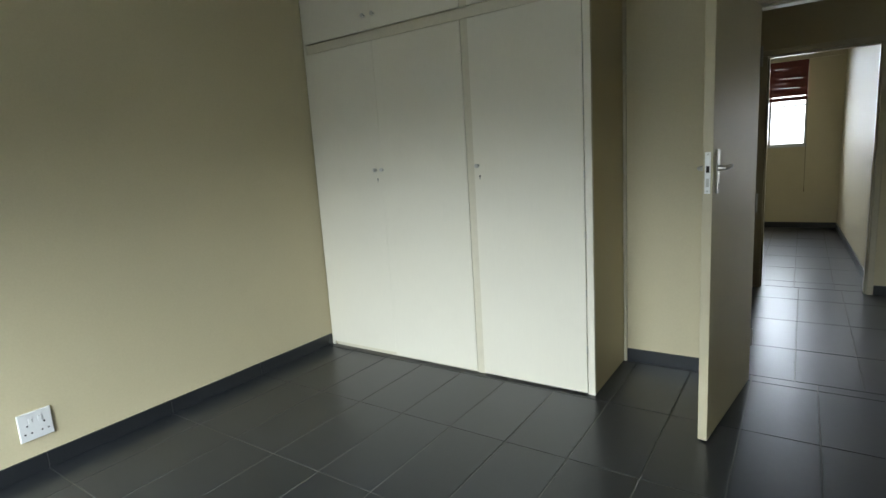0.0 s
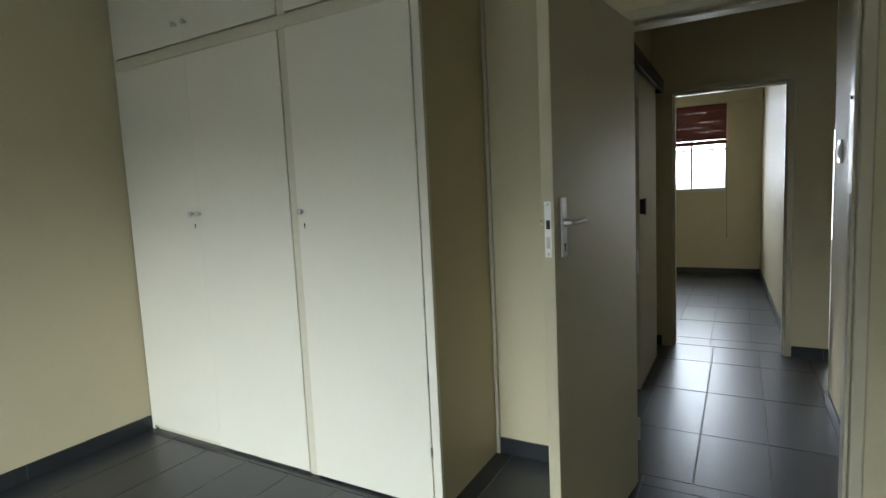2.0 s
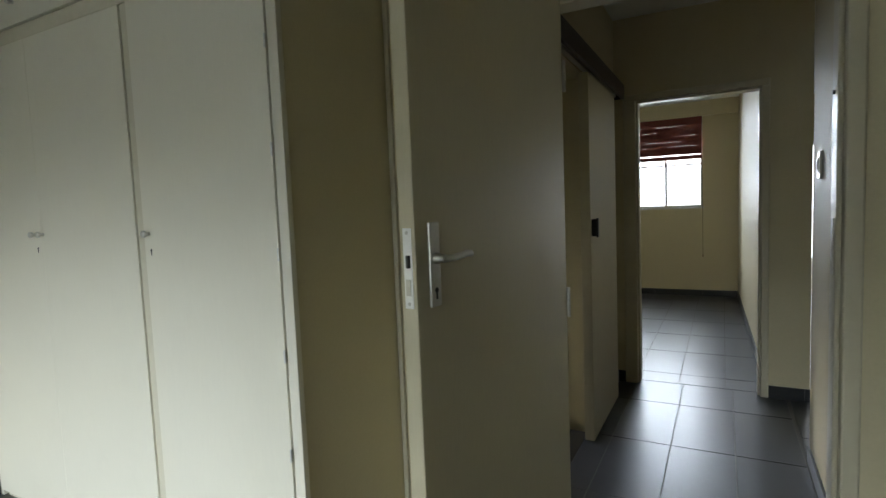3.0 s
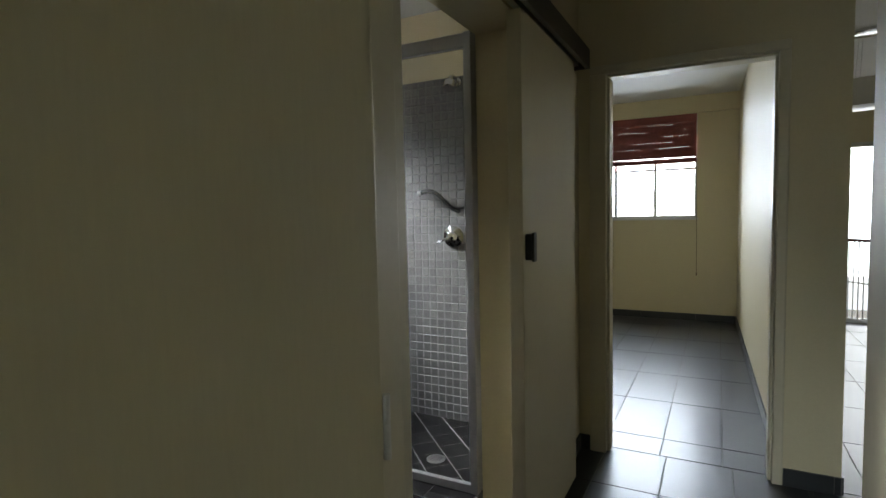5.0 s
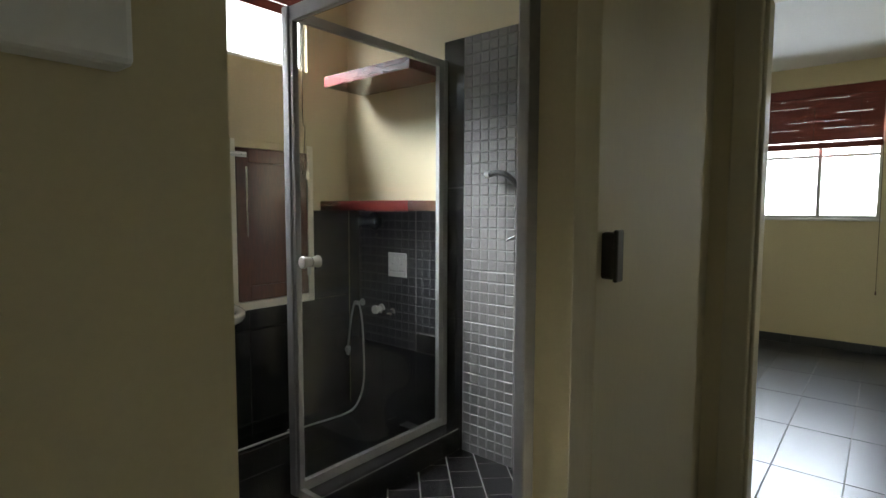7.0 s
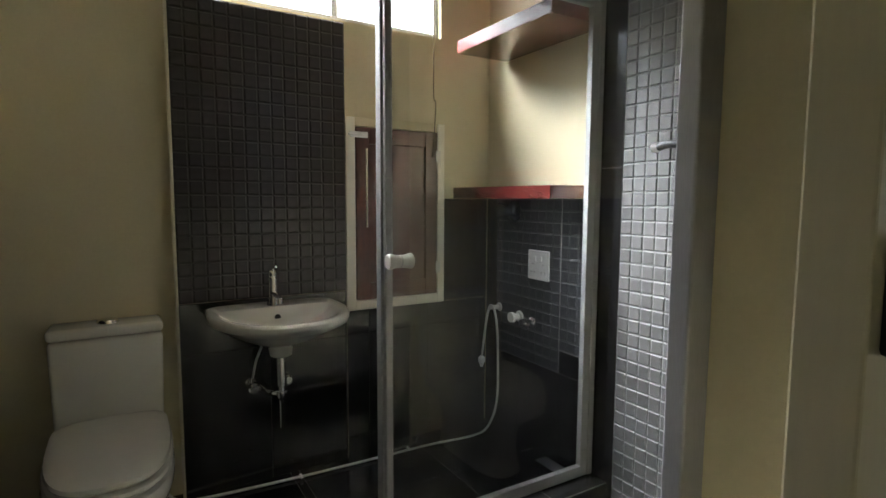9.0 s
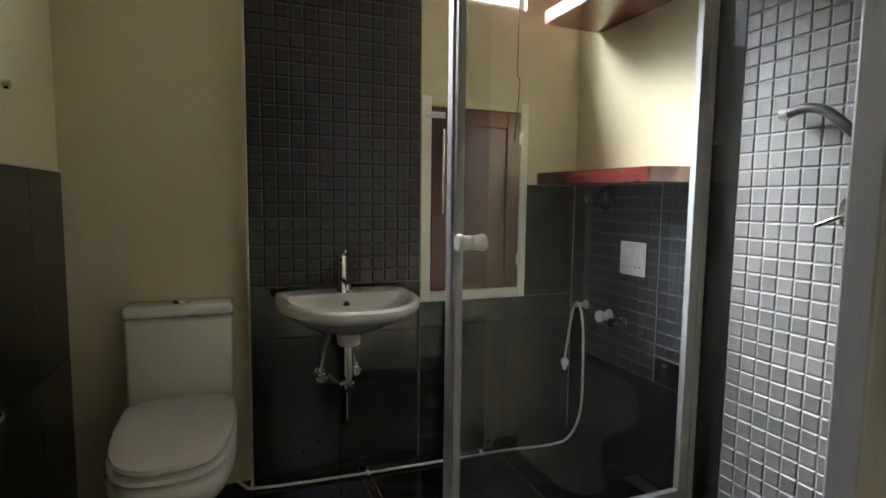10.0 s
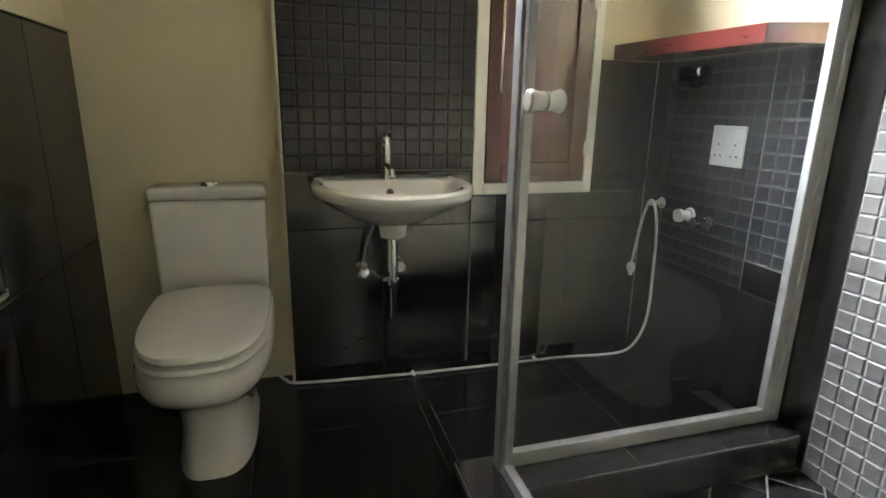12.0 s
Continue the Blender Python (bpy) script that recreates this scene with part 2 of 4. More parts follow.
# ---- walls ----
def holed_wall(name, axis, d0, d1, u0, u1, holes, label):
    """One solid wall with openings cut through. axis "x": it runs along x between y=d0 and y=d1; axis "y": along y between x=d0 and x=d1. holes: (u0, u1, z0, z1)."""
    us = sorted({u0, u1, *(h[0] for h in holes), *(h[1] for h in holes)})
    zs = sorted({-0.12, H, *(h[2] for h in holes), *(h[3] for h in holes)})
    bm, verts = bmesh.new(), {}

    def vert(i, d, k):
        key = (i, d, k)
        if key not in verts:
            p = (us[i], (d0, d1)[d], zs[k]) if axis == "x" else ((d0, d1)[d], us[i], zs[k])
            verts[key] = bm.verts.new(p)
        return verts[key]

    def solid(i, k):
        if not (0 <= i < len(us) - 1 and 0 <= k < len(zs) - 1):
            return False
        u, z = (us[i] + us[i + 1]) / 2, (zs[k] + zs[k + 1]) / 2
        return not any(h[0] < u < h[1] and h[2] < z < h[3] for h in holes)

    for i in range(len(us) - 1):
        for k in range(len(zs) - 1):
            if not solid(i, k):
                continue
            for d in (0, 1):
                bm.faces.new([vert(a, d, c) for a, c in ((i, k), (i + 1, k), (i + 1, k + 1), (i, k + 1))])
            for (di, dk), (a, c), (e, g) in (((-1, 0), (i, k), (i, k + 1)), ((1, 0), (i + 1, k), (i + 1, k + 1)), ((0, -1), (i, k), (i + 1, k)), ((0, 1), (i, k + 1), (i + 1, k + 1))):
                if not solid(i + di, k + dk):
                    bm.faces.new((vert(a, 0, c), vert(e, 0, g), vert(e, 1, g), vert(a, 1, c)))
    bmesh.ops.recalc_face_normals(bm, faces=list(bm.faces))
    return structure(name, bm, PAINT, label, "wall")


structure("wall_bedroom_west", boxes((-2.74, -2.62, -1.72, 3.80, -0.12, H)), PAINT, "cream painted plaster wall beside the wardrobe", "wall")
holed_wall("wall_bedroom_south", "x", -1.72, -1.6, -2.62, 2.02, ((-2.0, 0.4, 0.9, 2.0),), "cream painted plaster wall with a window")
structure("wall_bedroom_east", boxes((1.9, 2.02, -1.6, 3.77, -0.12, H)), PAINT, "cream painted plaster bedroom wall", "wall")
holed_wall("wall_bedroom_north", "x", 3.63, 3.77, -2.62, 1.9, ((0.019, 0.921, -0.12, 2.05),), "cream painted wall around the bedroom doorway")
structure("wall_bathroom_south", boxes((-2.45, -0.33, 3.77, 3.797, -0.12, H)), PAINT, "cream painted bathroom wall above black tiles", "wall")
holed_wall("wall_bathroom_west", "y", -2.45, -2.33, 3.797, 6.15, ((4.45, 5.72, 2.11, 2.56),), "cream painted bathroom wall below a high window")
structure("wall_bathroom_north", boxes((-2.33, -0.11, 6.03, 6.15, 0, H)), PAINT, "cream painted bathroom wall behind the shower", "wall")
holed_wall("wall_passage_west", "y", -0.33, -0.11, 3.77, 6.03, ((4.02, 5.005, -0.12, 2.06),), "cream painted passage wall with the bathroom opening")
holed_wall("wall_passage_north", "x", 5.87, 6.02, -0.11, 1.08, ((-0.049, 0.851, -0.12, 2.085),), "cream painted wall around the far doorway")
structure("wall_passage_east", boxes((0.97, 1.10, 3.77, 4.95, 0, H)), PAINT, "cream painted passage wall with a light switch", "wall")
structure("wall_far_room_east", ring_loft([[(0.853, 6.02, z), (0.99, 6.02, z), (0.9, 9.83, z), (0.763, 9.83, z)] for z in (0, H)]), PAINT, "cream painted wall of the far room", "wall")
holed_wall("wall_far_room_north", "x", 9.83, 9.98, -2.32, 0.9, ((-1.04, 0.34, 1.22, 2.43),), "cream painted wall under the far window")
structure("wall_far_room_west", boxes((-2.32, -2.2, 6.15, 9.83, -0.12, H)), PAINT, "cream painted wall of the far room", "wall")
structure("ring_beam", soft_box(-2.2, 0.763, 9.775, 9.83, 2.425, H, 0.004), PAINT, "cream painted concrete beam above the window", "beam")
structure("wall_living_south", boxes((1.10, 5.0, 3.77, 3.9, -0.12, H)), PAINT, "cream painted wall of the living room", "wall")
structure("wall_living_east", boxes((5.0, 5.12, 3.77, 10.42, -0.12, H)), PAINT, "cream painted wall of the living room", "wall")
holed_wall("wall_living_north", "x", 10.3, 10.42, 0.9, 5.0, ((1.55, 4.3, -0.12, 2.02),), "cream painted wall around glazed doors")
structure("ceiling", boxes((-2.74, 5.12, -1.72, 3.8, H, H + 0.12), (-2.45, 5.12, 3.8, 10.42, H, H + 0.12)), CEIL, "white painted ceiling over the rooms", "ceiling")
structure("terrace", boxes((0.9, 5.2, 10.42, 12.5, -0.13, -0.001)), RENDER, "paved terrace outside the glazed doors", "terrace")
structure("ground", boxes((-60, 60, -60, 60, -0.32, -0.12)), RENDER, "pale paved ground outside the house", "ground")

# ---- cream steel door frames ----
def door_frame(name, x0, x1, y0, y1, top, label, left=0.045):
    """Pressed steel frame round an opening in a wall from y0 to y1: stepped jambs and head."""
    bms = []
    for a, b, s in ((x0 - left, x0, 1), (x1, x1 + 0.045, -1)):
        bms.append(soft_box(a, b, y0 - 0.014, y1 + 0.014, 0.0, top, 0.006))
        stop = (b, b + 0.014) if s > 0 else (a - 0.014, a)
        bms.append(soft_box(stop[0], stop[1], y0 + 0.02, y1 - 0.035, 0.0, top - 0.014, 0.005))
    bms.append(soft_box(x0 - left, x1 + 0.045, y0 - 0.014, y1 + 0.014, top, top + 0.045, 0.006))
    bms.append(soft_box(x0, x1, y0 + 0.02, y1 - 0.035, top - 0.014, top, 0.005))
    return structure(name, merge(*bms), FRAMEPAINT, label, "door frame")


frame_bed = door_frame("door_frame_1", 0.064, 0.876, 3.63, 3.77, 2.015, "cream enamelled steel frame of the bedroom doorway")
frame_far = door_frame("door_frame_2", 0.036, 0.806, 5.87, 6.02, 2.04, "cream enamelled steel frame of the far doorway", 0.085)
part("strike_plate", merge(soft_box(0.8590, 0.8625, 3.675, 3.699, 1.11, 1.27, 0.001), boxes((0.8580, 0.8600, 3.681, 3.693, 1.17, 1.20))), NICKEL, frame_bed, "worn nickel strike plate")
part("rubber_stop", rod((0.863, 3.69, 1.62), (0.856, 3.69, 1.62), 0.006), BLACKPLASTIC, frame_bed, "black rubber door stop")

# ---- bedroom door, standing open into the room ----
hinge, latch_edge = Vector((0.100, 3.610, 0)), Vector((-0.006, 2.804, 0))
along = (latch_edge - hinge).normalized()
out = Vector((-along.y, along.x, 0))  # towards the passage side
leaf_w = (latch_edge - hinge).length
M_LEAF = Matrix(((along.x, out.x, 0, hinge.x), (along.y, out.y, 0, hinge.y), (0, 0, 1, 0.008), (0, 0, 0, 1)))
leaf = structure("door_1", soft_box(0, leaf_w, -0.02, 0.02, 0, 1.995, 0.003), LEAFPAINT, "cream enamelled flush door standing open into the bedroom", "door")
leaf.matrix_world = M_LEAF


def lever_handle(side):
    """Long back plate with a lever, on one face of the door leaf."""
    s = side
    px = leaf_w - 0.062
    plate = part("handle_plate", soft_box(px - 0.019, px + 0.019, min(s * 0.02, s * 0.027), max(s * 0.02, s * 0.027), 1.118, 1.305, 0.003), NICKEL, leaf, "satin nickel handle plate")
    z = 1.225
    lever = merge(turned((px, s * 0.024, z), (0, s, 0), ((0, 0.013), (0.012, 0.012), (0.02, 0.009), (0.03, 0.009))), tube(((px, s * 0.046, z), (px - 0.010, s * 0.055, z), (px - 0.04, s * 0.057, z + 0.001), (px - 0.085, s * 0.055, z + 0.004), (px - 0.108, s * 0.050, z + 0.002)), 0.008))
    part("lever", lever, NICKEL, plate, "satin nickel lever", True)
    part("keyhole", merge(turned((px, s * 0.026, 1.155), (0, s, 0), ((0, 0.006), (0.002, 0.006)), 12), boxes((px - 0.0025, px + 0.0025, min(s * 0.026, s * 0.0285), max(s * 0.026, s * 0.0285), 1.135, 1.152))), BLACKPLASTIC, plate)


lever_handle(1)
lever_handle(-1)
lock = part("lock_plate", soft_box(leaf_w - 0.001, leaf_w + 0.002, -0.0115, 0.0115, 1.122, 1.295, 0.001), BRIGHTSTEEL, leaf, "bright steel lock plate on the door edge")
part("latch_bolt", ring_loft([[(leaf_w + 0.001, y, z) for y, z in ((-0.007, 1.21), (0.007, 1.21), (0.007, 1.237), (-0.007, 1.237))], [(leaf_w + 0.009, y, z) for y, z in ((0.003, 1.21), (0.007, 1.21), (0.007, 1.237), (0.003, 1.237))]]), BLACKPLASTIC, lock, "dark latch bolt")
part("dead_bolt", boxes((leaf_w + 0.001, leaf_w + 0.0035, -0.006, 0.006, 1.15, 1.185)), NICKEL, lock)
for z in (1.132, 1.285):
    part("screw", turned((leaf_w + 0.0015, 0, z), (1, 0, 0), ((0, 0.0045), (0.001, 0.004)), 10), NICKEL, lock)
for z in (0.25, 1.0, 1.75):
    part("hinge", rod((-0.004, 0.024, z - 0.05), (-0.004, 0.024, z + 0.05), 0.006, seg=12), NICKEL, leaf, "steel butt hinge")

# ---- wardrobe ----
WY = 3.05
wardrobe = thing("built_in_wardrobe", (-1.6, 3.3, 0), "white enamelled built-in wardrobe with closed flush doors", "wardrobe")
for x0, x1 in ((-2.612, -2.575), (-0.598, -0.578)):
    piece_of(wardrobe, "side_panel", boxes((x0, x1, WY + 0.02, 3.625, 0, H - 0.005)), PAINT, "cream painted side panel")
piece_of(wardrobe, "back_panel", boxes((-2.575, -0.598, 3.6, 3.625, 0, H - 0.005)), PAINT)
for z in (0.03, 2.13):
    piece_of(wardrobe, "shelf", boxes((-2.575, -0.598, WY + 0.03, 3.6, z, z + 0.02)), WHITEWOOD)
for x0, x1 in ((-0.615, -0.575), (-2.612, -2.59)):
    piece_of(wardrobe, "stile", soft_box(x0, x1, WY - 0.004, WY + 0.02, 0, H - 0.005, 0.003), WHITEWOOD, "white enamelled outer stile")
piece_of(wardrobe, "face_frame", merge(soft_box(-1.327, -1.273, WY + 0.001, WY + 0.03, 0, 2.115, 0.003), soft_box(-1.327, -1.273, WY + 0.001, WY + 0.03, 2.175, H - 0.005, 0.003), soft_box(-2.59, -0.615, WY - 0.001, WY + 0.03, 2.115, 2.175, 0.003), boxes((-2.575, -0.615, WY + 0.012, WY + 0.03, 0, 0.028))), AGEDWOOD, "duller cream enamelled face frame")


def wardrobe_door(x0, x1, z0, z1, knob_x, knob_z, proud, key=False, fitted_hinges=0):
    d = piece_of(wardrobe, "door", soft_box(x0, x1, WY - 0.007 - proud, WY + 0.010, z0, z1, 0.0015), WHITEWOOD)
    k = part("knob", turned((knob_x, WY - 0.006 - proud, knob_z), (0, -1, 0), ((0, 0.008), (0.008, 0.006), (0.012, 0.009), (0.018, 0.0125), (0.026, 0.0125), (0.03, 0.008), (0.031, 0.001))), NICKEL, None, "round nickel knob", True)
    k.parent = d
    if key:
        e = part("keyhole", merge(turned((knob_x + 0.008, WY - 0.0065 - proud, knob_z - 0.06), (0, -1, 0), ((0, 0.005), (0.0015, 0.005)), 12), boxes((knob_x + 0.006, knob_x + 0.010, WY - 0.0085 - proud, WY - 0.0065 - proud, knob_z - 0.078, knob_z - 0.06))), BLACKPLASTIC)
        e.parent = d
    for i in range(fitted_hinges):
        hz = z0 + (z1 - z0) * (0.12 + 0.76 * i / max(1, fitted_hinges - 1))
        h = part("hinge", rod((x1 + 0.002, WY - 0.014, hz - 0.02), (x1 + 0.002, WY - 0.014, hz + 0.02), 0.004, seg=8), NICKEL)
        h.parent = d


wardrobe_door(-2.589, -1.9831, 0.03, 2.112, -2.03, 1.298, 0.0, True)
wardrobe_door(-1.9827, -1.3265, 0.014, 2.112, -1.972, 1.298, 0.0)
wardrobe_door(-1.2735, -0.6165, 0.012, 2.111, -1.245, 1.292, 0.004, True, 6)
wardrobe_door(-2.589, -1.9831, 2.181, 2.585, -2.03, 2.268, 0.0)
wardrobe_door(-1.9827, -1.3265, 2.181, 2.585, -1.952, 2.268, 0.0)
wardrobe_door(-1.2735, -0.6165, 2.181, 2.585, -1.235, 2.268, 0.0)
structure("trim", soft_box(-0.575, -0.556, 3.611, 3.628, 0.0, H, 0.003), FRAMEPAINT, "thin cream cover strip beside the wardrobe", "trim")


# ---- sockets and switches ----
def wall_socket(name, origin, right, normal, w, h, label):
    """Double plug socket plate: origin is the plate's centre on the wall."""
    o, r, n = Vector(origin), Vector(right), Vector(normal)
    base = thing(name, origin, label, "socket", "plug sockets")
    m = Matrix(((r.x, n.x, 0, 0), (r.y, n.y, 0, 0), (0, 0, 1, 0), (0, 0, 0, 1)))

    def add(pname, bm, mat, plabel="", smooth=False):
        bm.transform(m)
        bmesh.ops.recalc_face_normals(bm, faces=list(bm.faces))
        return part(pname, bm, mat, base, plabel, smooth)

    add("plate", soft_box(-w / 2, w / 2, 0, 0.011, -h / 2, h / 2, 0.004), PLASTIC)
    for sx in (-1, 1):
        add("rocker", soft_box(sx * w * 0.14 - 0.008, sx * w * 0.14 + 0.008, 0.010, 0.0145, h * 0.12, h * 0.30, 0.0015), PLASTIC)
        for hx, hz in ((0, 0.04), (-0.013, -0.24), (0.013, -0.24)):
            add("pin_hole", turned((sx * w * 0.25 + hx, 0.0108, hz * h), (0, 1, 0), ((0, 0.0042), (0.0006, 0.0042)), 12), BLACKPLASTIC)
    return base


wall_socket("plug_socket", (-2.62, 1.15, 0.235), (0, 1, 0), (1, 0, 0), 0.135, 0.135, "white plastic double plug socket on the cream wall")
wall_socket("plug_socket", (-1.855, 6.009, 0.958), (-1, 0, 0), (0, -1, 0), 0.15, 0.146, "white plastic double plug socket on black tiles")


def light_switch(origin, normal, label):
    n = Vector(normal)
    base = thing("light_switch", origin, label, "light switch", "light switches")
    x, y, z = 0, 0, 0
    t = 0.012 * n.x
    part("plate", soft_box(min(0, t), max(0, t), -0.038, 0.038, -0.06, 0.06, 0.003), NICKEL, base, "steel switch plate")
    part("surround", soft_box(min(t, t * 1.3), max(t, t * 1.3), -0.022, 0.022, -0.035, 0.035, 0.001), PLASTIC, base)
    part("rocker", soft_box(min(t, t * 1.6), max(t, t * 1.6), -0.012, 0.012, -0.02, 0.02, 0.002), PLASTIC, base)
    return base


light_switch((0.97, 4.71, 1.465), (-1, 0, 0), "steel framed light switch on the passage wall")
light_switch((0.8475, 6.19, 1.445), (-1, 0, 0), "steel framed light switch inside the far room")

keypad = thing("intercom_box", (-0.11, 3.86, 1.5), "white plastic intercom box on the passage wall", "intercom")
part("housing", soft_box(0, 0.035, -0.075, 0.064, -0.093, 0.14, 0.006), PLASTIC, keypad)
part("cover", soft_box(0.034, 0.04, -0.065, 0.054, -0.045, 0.13, 0.003), PLASTIC, keypad)
for z in (0.085, 0.1):
    part("screw", rod((0.039, -0.052, z), (0.045, -0.052, z), 0.0035, seg=10), CORD, keypad, "small brass screw")
part("button", soft_box(0.039, 0.043, -0.045, -0.02, 0.01, 0.02, 0.001), BLACKPLASTIC, keypad, "small dark button")

# ---- sliding bathroom door ----
slide = structure("door_2", soft_box(-0.098, -0.045, 4.745, 5.51, 0.012, 2.03, 0.003), LEAFPAINT, "cream enamelled sliding door pushed open along the wall", "door")
part("pull_handle", merge(soft_box(-0.046, -0.018, 4.764, 4.79, 1.155, 1.25, 0.006), soft_box(-0.02, -0.010, 4.762, 4.797, 1.15, 1.255, 0.004)), BLACKPLASTIC, slide, "black plastic pull handle")
track = thing("sliding_door_track", (-0.05, 4.75, 2.0), "dark stained wooden pelmet over the sliding door track", "door track")
piece_of(track, "pelmet", merge(soft_box(-0.03, -0.008, 3.95, 5.68, 2.03, 2.125, 0.003), soft_box(-0.11, -0.03, 3.95, 5.68, 2.1, 2.125, 0.002), soft_box(-0.11, -0.03, 5.66, 5.68, 2.03, 2.1, 0.002)), PELMETWOOD)
piece_of(track, "rail", boxes((-0.085, -0.06, 3.97, 5.655, 2.045, 2.075)), NICKEL, "steel rail")

# ---- far room window and blind ----
def steel_window(name, axis, a0, a1, z0, z1, depth, splits, transom, label):
    """Steel casement. axis x: the window lies in a wall at y=depth; axis y: in a wall at x=depth."""
    def put(u0, u1, d0, d1, w0, w1):
        return (u0, u1, depth + d0, depth + d1, w0, w1) if axis == "x" else (depth + d0, depth + d1, u0, u1, w0, w1)
    e = 0.028
    frame_bm = merge(*(soft_box(*put(*b), 0.003) for b in ((a0, a1, -0.02, 0.02, z0, z0 + e), (a0, a1, -0.02, 0.02, z1 - e, z1), (a0, a0 + e, -0.02, 0.02, z0 + e, z1 - e), (a1 - e, a1, -0.02, 0.02, z0 + e, z1 - e))))
    win = structure(name, frame_bm, STEELFRAME, label, "window")
    edges = [a0, *splits, a1]
    for s in splits:
        part("mullion", soft_box(*put(s - 0.016, s + 0.016, -0.018, 0.018, z0 + e, z1 - e), 0.003), STEELFRAME, win)
    for i, (p, q) in enumerate(zip(edges, edges[1:])):
        if transom:
            part("transom", soft_box(*put(p + 0.017, q - 0.017, -0.016, 0.016, transom - 0.012, transom + 0.012), 0.003), STEELFRAME, win)
        g = part("pane", boxes(put(p + 0.012, q - 0.012, -0.002, 0.002, z0 + 0.012, z1 - 0.012)), GLASS, win)
        g.visible_shadow = False
    return win


steel_window("window_1", "x", -1.04, 0.34, 1.22, 2.43, 9.9, (-0.58, -0.12), 1.80, "white steel casement window in the far room")
part("window_sill", soft_box(-1.06, 0.36, 9.80, 9.88, 1.198, 1.22, 0.004), STEELFRAME, bpy.data.objects["window_1"], "painted sill")
steel_window("window_2", "y", 4.45, 5.72, 2.11, 2.56, -2.385, (5.155,), None, "white steel high window in the bathroom")
steel_window("window_3", "x", -2.0, 0.4, 0.9, 2.0, -1.66 + 0.03, (-1.2, -0.4), None, "white steel casement window behind the bed space")


def bamboo_blind(name, axis, a0, a1, z0, z1, depth, face, label):
    """Rolled-up bamboo blind: head board, thin reeds with slight gaps, a thicker folded hem."""
    base = thing(name, ((a0 + a1) / 2, depth, z1) if axis == "x" else (depth, (a0 + a1) / 2, z1), label, "blind", "bamboo blinds")
    def put(u0, u1, d0, d1, w0, w1):
        p, q = sorted((depth + face * d0, depth + face * d1))
        return (u0, u1, p, q, w0, w1) if axis == "x" else (p, q, u0, u1, w0, w1)
    def add(pname, bm, label=""):
        return piece_of(base, pname, bm, BAMBOO, label)
    add("headboard", soft_box(*put(a0, a1, 0.0, 0.025, z1 - 0.09, z1), 0.003), "red-brown wooden head board")
    add("hem", merge(*(soft_box(*put(a0 + 0.003, a1 - 0.003, 0.004 + 0.009 * k, 0.012 + 0.009 * k, z0 - 0.004 * k, z0 + 0.055 - 0.006 * k), 0.003) for k in range(3))), "folded lower edge")
    z, i = z0 + 0.060, 0
    rng = random.Random(5)
    while z < z1 - 0.093:
        h = rng.uniform(0.0095, 0.0118)
        sag = rng.uniform(-0.001, 0.001)
        shape = [put(a0 + 0.004, a1 - 0.004, 0.008 + sag, 0.0115 + sag, z, z + h)]
        if i % 7 == 4 or i < 1:
            u = sorted(rng.uniform(a0 + 0.02, a1 - 0.02) for _ in range(4))
            ends = [a0 + 0.004, *u, a1 - 0.004]
            shape = [put(p, q, 0.008 + sag, 0.0115 + sag, z, z + h - (0.0017 if k % 2 else 0.0)) for k, (p, q) in enumerate(zip(ends, ends[1:]))]
        add("slat", boxes(*shape))
        z += h - 0.0008
        i += 1
    n = 4
    for k in range(n):
        u = a0 + (a1 - a0) * (k + 0.5) / n
        piece_of(base, "string", boxes(put(u - 0.0015, u + 0.0015, 0.0125, 0.014, z0 + 0.02, z1 - 0.09)), DARKWOOD)
    return base


bamboo_blind("bamboo_blind", "x", -1.03, 0.335, 1.87, 2.425, 9.826, -1, "red-brown bamboo blind rolled half way up the window")
bamboo_blind("bamboo_blind", "y", 4.43, 5.70, 2.40, 2.62, -2.326, 1, "red-brown bamboo blind rolled up at the bathroom window")


def pull_cord(points, tip, label):
    base = thing("pull_cord", points[0], label, "blind cord", "blind cords")
    piece_of(base, "cord", tube(points, 0.0032, 6), CORD)
    piece_of(base, "tassel", turned(tip, (0, 0, -1), ((0, 0.002), (0.006, 0.005), (0.03, 0.007), (0.036, 0.004)), 10), DARKWOOD, "dark wooden tassel")


pull_cord(((0.335, 9.79, 1.9), (0.34, 9.79, 1.5), (0.343, 9.79, 1.0), (0.345, 9.79, 0.58)), (0.345, 9.79, 0.58), "thin blind cord hanging below the far window")
pull_cord(((-2.30, 5.66, 2.4), (-2.30, 5.66, 2.0), (-2.29, 5.655, 1.80), (-2.29, 5.668, 1.77), (-2.295, 5.66, 1.6), (-2.295, 5.655, 1.53)), (-2.295, 5.655, 1.53), "thin knotted blind cord hanging in the bathroom")

# ---- living room glimpsed past the passage ----
doors = structure("window_4", merge(*(soft_box(*b, 0.004) for b in ((1.55, 4.3, 10.33, 10.39, 1.97, 2.02), (1.55, 1.60, 10.33, 10.39, 0, 1.97), (4.25, 4.3, 10.33, 10.39, 0, 1.97), (1.60, 4.25, 10.33, 10.39, 0, 0.05), (2.90, 2.95, 10.335, 10.385, 0.05, 1.97)))), STEELFRAME, "white framed glazed doors of the living room", "window")
for p, q in ((1.59, 2.91), (2.94, 4.26)):
    g = part("pane", boxes((p, q, 10.358, 10.362, 0.04, 1.98)), GLASS, doors)
    g.visible_shadow = False
gate = thing("security_gate", (1.82, 10.27, 0), "cream steel security gate with a brown top rail standing ajar", "gate")
G0, GD = Vector((1.82, 10.27, 0)), Vector((0.61, -0.79, 0))


